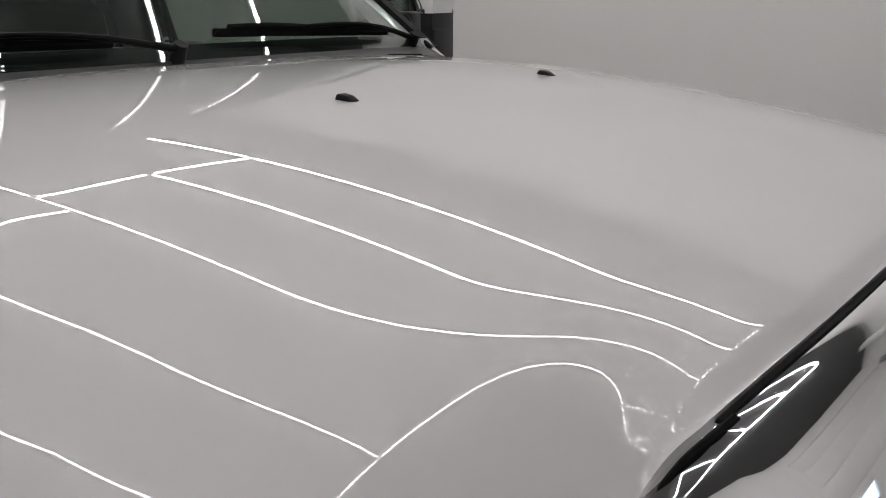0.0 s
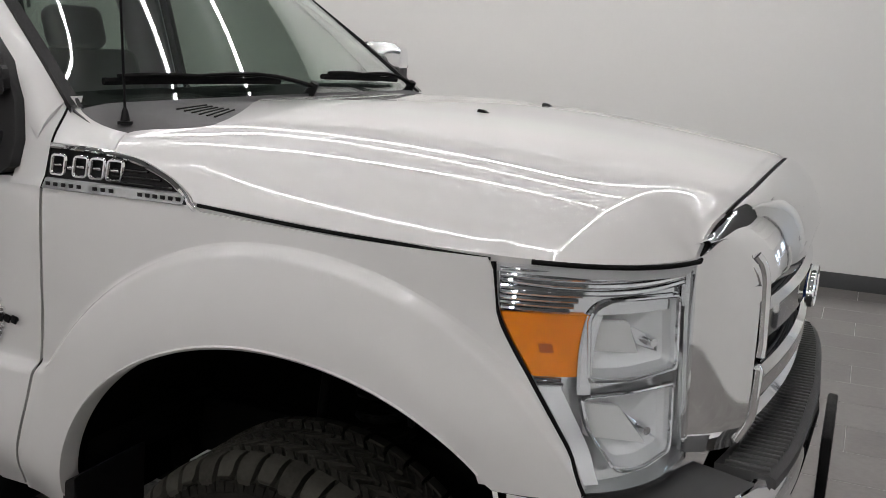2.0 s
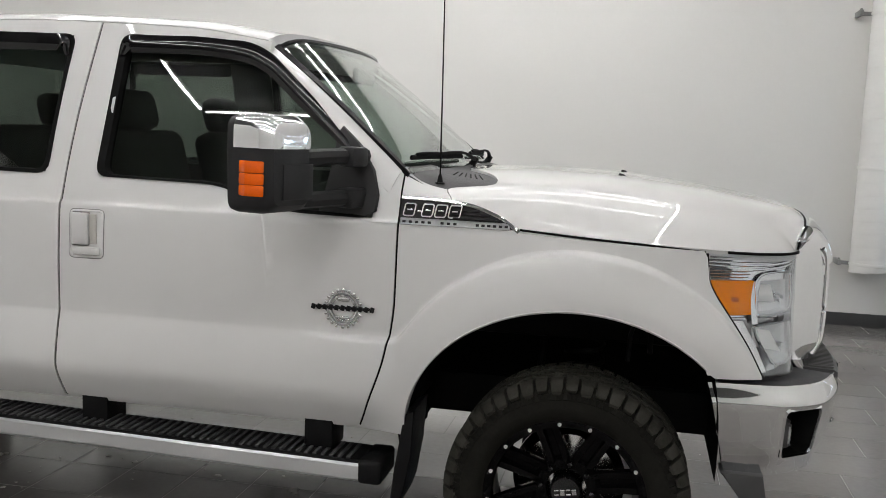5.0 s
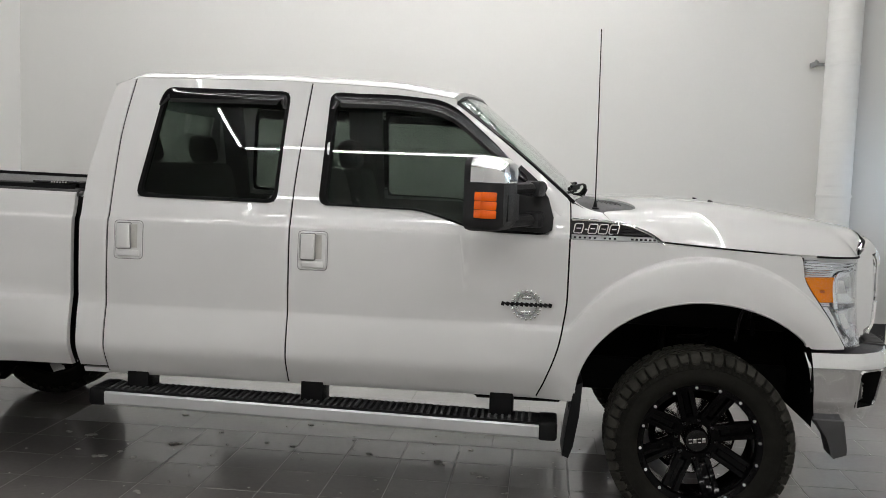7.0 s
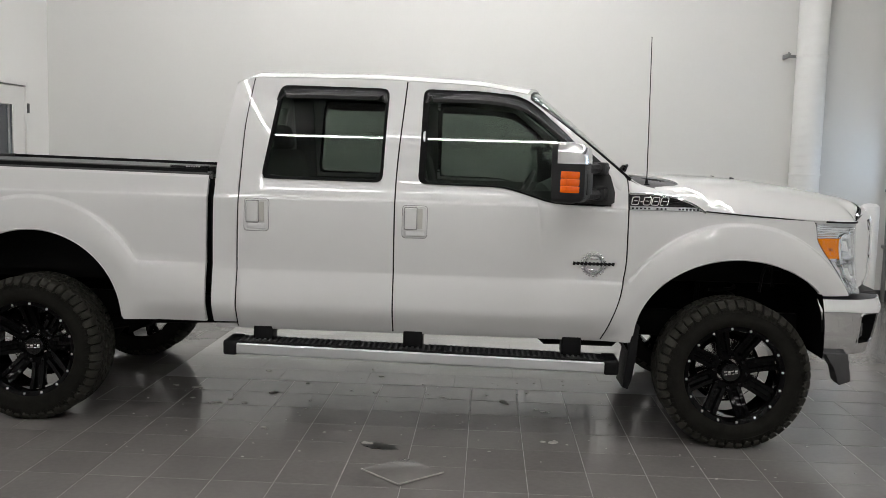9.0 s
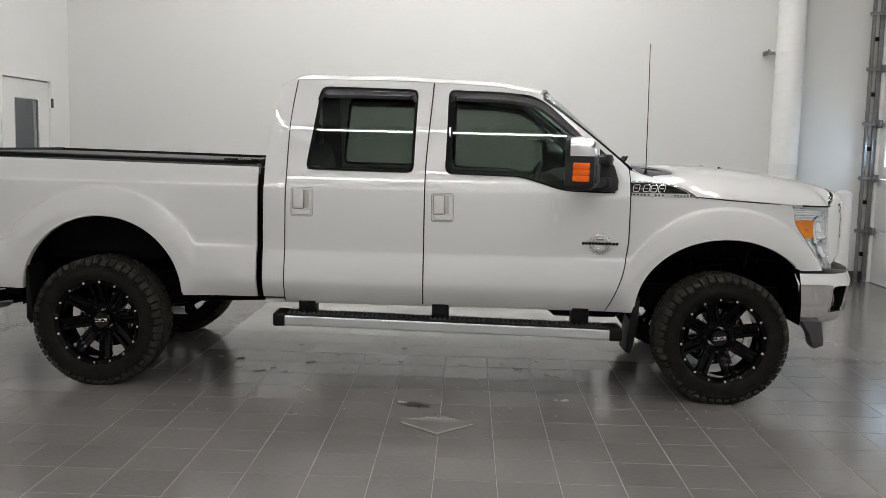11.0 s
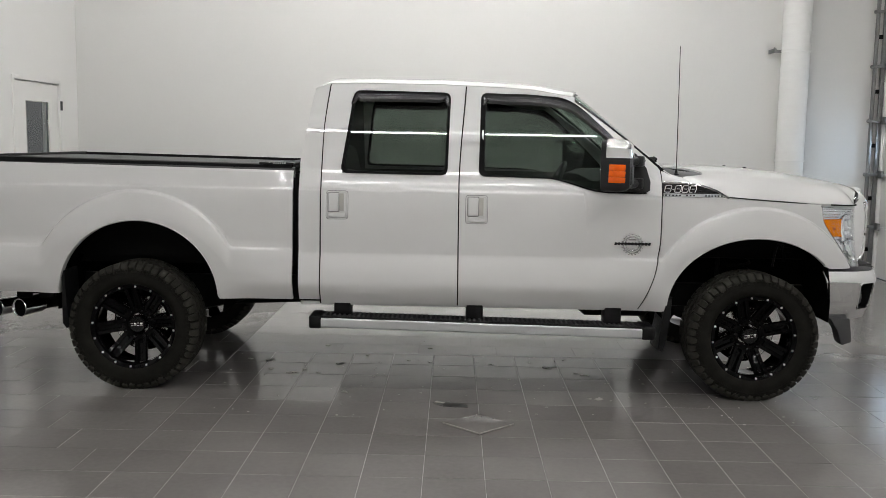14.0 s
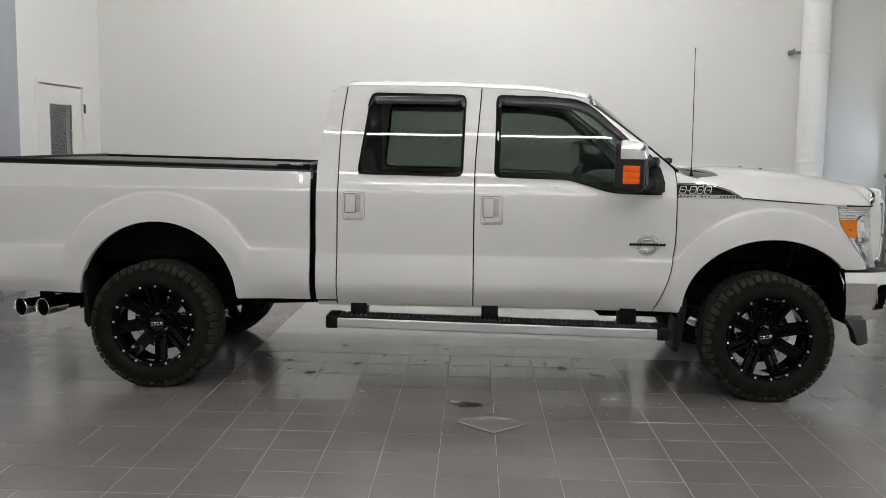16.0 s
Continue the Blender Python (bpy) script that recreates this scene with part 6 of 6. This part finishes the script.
# running boards
for s in SIDES:
    def zt(x):
        return 0.503 - 0.0160 * (x + 2.836)
    g = Geo()
    P = []
    for x in np.linspace(-2.76, -0.712, 30):
        z = zt(x)
        P.append([(x, s * y, z + dz) for y, dz in ((0.985, -0.012), (0.992, -0.020), (0.992, -0.066), (0.984, -0.076), (0.80, -0.076), (0.80, -0.012))])
    g.grid(P, False, True)
    board = part("running_board", g, SATIN, truck, "brushed aluminium running board")
    P = [[(x, s * y, zt(x) + dz) for y, dz in ((0.984, -0.012), (0.982, -0.002), (0.81, -0.002), (0.80, -0.012))] for x in np.linspace(-2.77, -0.705, 30)]
    part("tread_pad", Geo().sheet(P, [[(p[0], p[1], p[2] - 0.008) for p in r] for r in P]), TRIM, board, "black ribbed tread pad")
    g = Geo()
    for x in np.arange(-2.74, -0.73, 0.031):
        g.box((x, s * 0.90, zt(x) + 0.001), (0.014, 0.15, 0.008), 0.002)
    part("tread_rib", g, GREYTRIM, board)
    for xa, xb in ((-2.838, -2.756), (-0.716, -0.630)):
        xm = (xa + xb) / 2
        part("end_cap", Geo().box((xm, s * 0.893, zt(xm) - 0.040), (xb - xa, 0.205, 0.086), 0.016, seg=3), TRIM, board, "black end cap")
    for x in (-2.632, -1.780, -0.890):
        part("step_bracket", Geo().box((x, s * 0.84, 0.528), (0.11, 0.14, 0.13), 0.012).box((x, s * 0.68, 0.575), (0.08, 0.34, 0.05), 0.01), TRIM, board, "black step bracket")

# tow mirrors
for s in SIDES:
    yaw = Matrix.Rotation(radians(-16 * -s), 4, "Z")
    base = Vector((-0.958, s * 1.235, 1.49))

    def M(p):
        return tuple(base + (yaw @ Vector((p[0], s * p[1], p[2]))))
    ol = rpoly([(-0.122, -0.150), (0.100, -0.150), (0.104, 0.155), (-0.112, 0.160)], [0.045, 0.045, 0.05, 0.06], 6)

    def shell(zr, scale, x):
        return [M((x, o[0] * scale, o[1] * scale)) for o in ol]
    head = Geo()
    head.grid([shell(0, sc, x) for sc, x in ((0.86, -0.085), (0.97, -0.082), (1.0, -0.06), (1.0, 0.02), (0.95, 0.062), (0.82, 0.085), (0.4, 0.092), (0.02, 0.093))], False, True)
    mir = part("mirror", head, MIRRORTRIM, truck, "black towing mirror with chrome cap")
    # chrome cap over the top
    P = []
    for sc, x in ((1.012, -0.052), (1.015, 0.012), (0.968, 0.058), (0.83, 0.088), (0.5, 0.0965)):
        row = []
        for k in range(25):
            t = k / 24
            if t < 0.15:
                o = (0.106, 0.052 + (0.105 - 0.052) * t / 0.15)
            elif t > 0.85:
                o = (-0.118, 0.105 - (0.105 - 0.052) * (t - 0.85) / 0.15)
            else:
                a = (t - 0.15) / 0.70
                if a < 0.3:
                    b = a / 0.3 * math.pi / 2
                    o = (0.056 + 0.050 * math.cos(b), 0.105 + 0.054 * math.sin(b))
                elif a > 0.7:
                    b = (a - 0.7) / 0.3 * math.pi / 2
                    o = (-0.066 - 0.052 * math.sin(b), 0.105 + 0.054 * math.cos(b))
                else:
                    o = (0.056 - 0.122 * (a - 0.3) / 0.4, 0.159)
            row.append(M((x, o[0] * sc, max(o[1] * sc, 0.052))))
        P.append(row)
    P.append([M((0.094, 0.10 - 0.2 * k / 24, 0.052)) for k in range(25)])
    part("chrome_cap", Geo().grid(P), CHROME, mir, "chrome mirror cap")
    part("mirror_glass", Geo().prism([M((-0.084, o[0] * 0.84, o[1] * 0.84)) for o in ol], [M((-0.079, o[0] * 0.84, o[1] * 0.84)) for o in ol]), CHROME, mir, "mirror glass")
    q = [(-0.008, 0.110, -0.100), (-0.008, 0.110, 0.018), (0.056, 0.097, 0.018), (0.057, 0.095, -0.100)]
    a = [M((x + 0.006, y + 0.008, z)) for x, y, z in q]
    b = [M((x - 0.03, y - 0.01, z)) for x, y, z in q]
    lens = Geo()
    for zl, zh in ((-0.094, -0.060), (-0.059, -0.024), (-0.023, 0.014)):
        a = [M((x + 0.006 + (0.004 if k in (1, 2) else 0), y + 0.008, z)) for k, ((x, y, _), z) in enumerate(zip(q, (zl, zh, zh, zl)))]
        b = [M((x - 0.03, y - 0.01, z)) for (x, y, _), z in zip(q, (zl, zh, zh, zl))]
        lens.prism(a, b, 0.003)
    part("amber_lamp", lens, ORANGE, mir, "ribbed amber marker lamp")
    part("recess_panel", Geo().box(M((0.091, -0.03, -0.05)), (0.006, 0.15, 0.11), 0.002, yaw), MIRRORTRIM, mir)
    for z in (0.022, -0.118):
        p0, p1, p2 = M((0.02, -0.05, z)), (-0.83, s * 1.03, 1.49 + z + 0.005), (-0.745, s * 0.895, 1.49 + z + 0.01)
        part("mirror_arm", Geo().tube([p0, M((0.02, -0.13, z)), p1, p2], 0.029, 8, flat=0.95), MIRRORTRIM, mir, "black telescoping arm")
        part("arm_knuckle", Geo().box((-0.775, s * 0.945, 1.49 + z + 0.006), (0.075, 0.085, 0.068), 0.012, Matrix.Rotation(radians(20 * s), 4, "Z")), MIRRORTRIM, mir)
    o = [(-0.90, 1.326), (-0.72, 1.320), (-0.692, 1.335), (-0.688, 1.39), (-0.712, 1.475), (-0.770, 1.558), (-0.845, 1.622), (-0.862, 1.60), (-0.868, 1.50)]
    part("mirror_sail", Geo().prism([(x, s * (half(-1, z) + 0.028 * (1 - smooth(-0.72, -0.88, x) * 0.8)), z) for x, z in o], [(x, s * (half(-1, z) - 0.02), z) for x, z in o], 0.006), MIRRORTRIM, mir, "black mirror mounting sail")

# cabin
def seat(x, y, w, back=0.62):
    st = part("seat", Geo().box((x, y, 0.94), (0.52, w, 0.16), 0.05, seg=3), LEATHER, truck, "charcoal leather seat")
    tilt = Matrix.Rotation(radians(-14), 4, "Y")
    part("backrest", Geo().box((x - 0.30, y, 1.27), (0.15, w * 0.96, back), 0.055, tilt, 3), LEATHER, st)
    for yy in ((y,) if w < 0.8 else (y - 0.42, y + 0.42)):
        part("headrest", Geo().box((x - 0.40, yy, 1.655), (0.11, 0.26, 0.17), 0.045, tilt, 3), LEATHER, st)
        part("headrest_post", Geo().tube([(x - 0.385, yy - 0.05, 1.50), (x - 0.395, yy - 0.05, 1.62)], 0.007, 6).tube([(x - 0.385, yy + 0.05, 1.50), (x - 0.395, yy + 0.05, 1.62)], 0.007, 6), STEEL, st)
    return st


seat(-1.50, -0.42, 0.54)
seat(-1.50, 0.42, 0.54)
seat(-2.42, 0.0, 1.42)
part("centre_console", Geo().box((-1.42, 0, 0.92), (0.60, 0.22, 0.26), 0.04), DASH, truck)
P = [[(x, y, z - 0.03 * (y / 0.8) ** 2) for x, z in ((-0.66, 1.42), (-0.78, 1.445), (-0.95, 1.44), (-1.03, 1.40), (-1.06, 1.25), (-1.00, 1.0))] for y in np.linspace(-0.80, 0.80, 17)]
dash = part("dashboard", Geo().sheet(P, [[(p[0] + 0.05, p[1], p[2] - 0.05) for p in r] for r in P]), DASH, truck, "dark moulded dashboard")
part("firewall", Geo().box((-0.66, 0, 1.05), (0.06, 1.62, 0.72), 0.01), CHASSIS, truck)
tl = Matrix.Rotation(radians(-62), 4, "Y")
wh = [tuple(Vector((-1.16, 0.42, 1.30)) + tl @ Vector((0.19 * math.cos(a), 0.19 * math.sin(a), 0))) for a in np.linspace(0, math.tau, 33)[:-1]]
stw = part("steering_wheel", Geo().tube(wh, 0.015, 8, True), LEATHER, truck, "black steering wheel")
part("wheel_boss", Geo().box((-1.15, 0.42, 1.30), (0.16, 0.20, 0.05), 0.02, tl), DASH, stw)
part("steering_column", Geo().tube([(-1.15, 0.42, 1.30), (-1.0, 0.42, 1.22)], 0.035, 10), DASH, stw)
part("rear_view_mirror", Geo().box((-1.03, 0.0, 1.84), (0.03, 0.25, 0.065), 0.012), DASH, truck, "black rear-view mirror")


# ---- floor: grout bed, tiles laid over it, flakes of dried mud ----
def build_floor():
    bed = tagged(part("floor", Geo().box(((LEFT + RIGHT) / 2, (BACK + NEAR) / 2, -0.1012), (RIGHT - LEFT, BACK - NEAR, 0.20)), GROUT, None, "grey porcelain tile floor with pale grout"), "", "floor", "", "structure")
    px, py, th, joint = 0.3017, 0.325, 0.003, 0.0032
    # bounds of the tiles that carry the painted glare
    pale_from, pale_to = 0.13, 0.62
    shapes = {}

    def tile_mesh(w, d):
        key = (round(w, 3), round(d, 3))
        if key not in shapes:
            e = 0.0012
            a, b = w / 2 - joint / 2, d / 2 - joint / 2
            v = [(-a, -b, -th), (a, -b, -th), (a, b, -th), (-a, b, -th), (-a, -b, -e), (a, -b, -e), (a, b, -e), (-a, b, -e), (-a + e, -b + e, 0), (a - e, -b + e, 0), (a - e, b - e, 0), (-a + e, b - e, 0)]
            f = [(8, 9, 10, 11)] + [(i, (i + 1) % 4, 4 + (i + 1) % 4, 4 + i) for i in range(4)] + [(4 + i, 4 + (i + 1) % 4, 8 + (i + 1) % 4, 8 + i) for i in range(4)]
            me = bpy.data.meshes.new("tile")
            me.from_pydata(v, [], f)
            me.materials.append(TILE)
            shapes[key] = (me, v, f)
        return shapes[key]
    x0, y0 = -3.562, -2.465
    near, rest, rear = [], Geo(), Geo()
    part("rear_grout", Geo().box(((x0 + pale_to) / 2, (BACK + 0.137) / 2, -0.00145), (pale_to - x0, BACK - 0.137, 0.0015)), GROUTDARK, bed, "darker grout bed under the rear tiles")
    for r in range(-28, 24):
        ya, yb = y0 + r * py, y0 + (r + 1) * py
        yb = min(yb, BACK)
        if yb - ya < 0.05 or ya < NEAR:
            continue
        yc = (ya + yb) / 2
        cells = []
        square = yc < pale_from
        if square:
            k = 0
            while x0 + (k + 1) * px < RIGHT:
                cells.append((x0 + k * px, x0 + (k + 1) * px))
                k += 1
            cells.append((x0 + k * px, RIGHT))
        else:
            x = x0 - (0.014, 0.220, 0.425)[r % 3]
            if x < x0:
                cells.append((x0, x + 2 * px))
                x += 2 * px
            while x + 2 * px < RIGHT:
                cells.append((x, x + 2 * px))
                x += 2 * px
            cells.append((x, RIGHT))
        x = x0 - (0.205, 0.41, 0.603)[r % 3]
        cells.append((x, x0))
        while x - 0.603 > LEFT:
            cells.append((x - 0.603, x))
            x -= 0.603
        cells.append((LEFT, x))
        for xa, xb in cells:
            xc = (xa + xb) / 2
            if xb - xa < 0.05:
                continue
            jig = random.uniform(-0.0006, 0.0006)
            nearness = math.hypot((xc + 1.9) * 0.55, yc + 3.2)
            if yc > pale_from and xa > x0 - 0.01:
                nearness += 50
            near.append((nearness, xa, xb, ya, yb, jig))
    near.sort()
    for k, (_, xa, xb, ya, yb, jig) in enumerate(near):
        yc = (ya + yb) / 2
        me, v, f = tile_mesh(xb - xa, yb - ya)
        flat = 0.3 if yc > pale_from else 1.0
        tilt = Matrix.Rotation(random.uniform(-0.0016, 0.0016) * flat, 4, "X") @ Matrix.Rotation(random.uniform(-0.0016, 0.0016) * flat, 4, "Y")
        m = Matrix.Translation(((xa + xb) / 2, yc, jig * flat)) @ tilt
        if k < 300:
            ob = new("tile", me)
            ob.parent = bed
            ob.matrix_local = m
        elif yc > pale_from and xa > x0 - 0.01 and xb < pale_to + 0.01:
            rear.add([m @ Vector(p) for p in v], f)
        else:
            rest.add([m @ Vector(p) for p in v], f)
    tagged(part("rear_tile_field", rear, TILEREAR, bed, "rectangular tiles with the wall's glare put into a paler grey", 30, False), "", "", "", "stuff")
    tagged(part("tile_field", rest, TILEFAR, bed, "", 30, False), "", "", "", "stuff")


build_floor()


def flake(x, y, r, mat=CHIP):
    g = Geo()
    n = 9
    ring = [(x + r * random.uniform(0.5, 1.2) * math.cos(math.tau * k / n), y + r * random.uniform(0.4, 1.0) * math.sin(math.tau * k / n)) for k in range(n)]
    g.prism([(a, b, 0.002) for a, b in ring], [(x + (a - x) * 0.85, y + (b - y) * 0.85, 0.003 + r * random.uniform(0.08, 0.22)) for a, b in ring])
    return g


g = Geo()
for x, y, r in ((-1.99, -1.157, 0.03), (-0.98, -1.012, 0.032), (-1.04, -1.02, 0.018), (-2.60, -0.97, 0.022), (-3.03, -0.49, 0.038), (-1.25, -0.22, 0.035), (-1.21, -0.24, 0.02), (-0.862, -0.626, 0.018),
                (-2.95, -0.40, 0.02), (-2.72, -0.20, 0.03), (-3.25, -0.15, 0.03), (-2.45, -0.55, 0.012), (-1.66, -0.79, 0.01), (0.45, -0.9, 0.015), (-0.2, -1.5, 0.008), (-3.4, -0.1, 0.025)):
    for _ in range(3):
        q = flake(x + random.uniform(-0.6, 0.6) * r, y + random.uniform(-0.5, 0.5) * r, r * random.uniform(0.45, 0.95))
        g.add(q.v, q.f)
for _ in range(150):
    q = flake(random.uniform(-3.5, 0.6), random.uniform(-1.5, 0.9), random.uniform(0.003, 0.009))
    g.add(q.v, q.f)
for _ in range(17):
    q = flake(random.uniform(-3.3, -0.2), random.triangular(-1.1, 0.9, -0.3), random.uniform(0.010, 0.026))
    g.add(q.v, q.f)
tagged(part("mud_flakes", g, CHIP, None, "flakes of dried mud scattered on the tiles"), "", "mud flakes", "", "stuff")
# a thin loose floor plate, corner towards the open floor
cx, cy = -1.762, -1.586
pl = [(cx - 0.205, cy), (cx, cy - 0.212), (cx + 0.205, cy), (cx, cy + 0.212)]
plate = tagged(part("floor_plate", Geo().prism([(x, y, -0.004) for x, y in pl], [(cx + (x - cx) * 0.985, cy + (y - cy) * 0.985, 0.0062 - 0.030 * (y - cy)) for x, y in pl], 0.0015), TILE, None, "thin grey diamond-laid access plate with raised pale front edges"), "", "floor plate")
# the front edges' glint is put on as pale strips
for i, j in ((0, 1), (1, 2)):
    part("plate_edge", Geo().tube([(cx + (x - cx) * 1.0, cy + (y - cy) * 1.0, 0.0052 - 0.030 * (y - cy)) for x, y in (pl[i], pl[j])], 0.0042, 6), CHIP, plate, "pale strip drawn for the edge's glint")
ring = [(-1.95 + 0.085 * (1 + 0.45 * noise.noise((3 * math.cos(a), 3 * math.sin(a), 1))) * math.cos(a) * (1.5 if math.cos(a) > 0 else 0.8), -1.20 + 0.055 * (1 + 0.6 * noise.noise((4 * math.cos(a), 4 * math.sin(a), 5))) * math.sin(a) - 0.03 * math.cos(a)) for a in np.linspace(0, math.tau, 41)[:-1]]
tagged(part("floor_drain", Geo().prism([(x, y, 0.0015) for x, y in ring], [(x, y, 0.0035) for x, y in ring]), STAIN, None, "dark wet spot round a small floor drain"), "", "stain", "", "stuff")
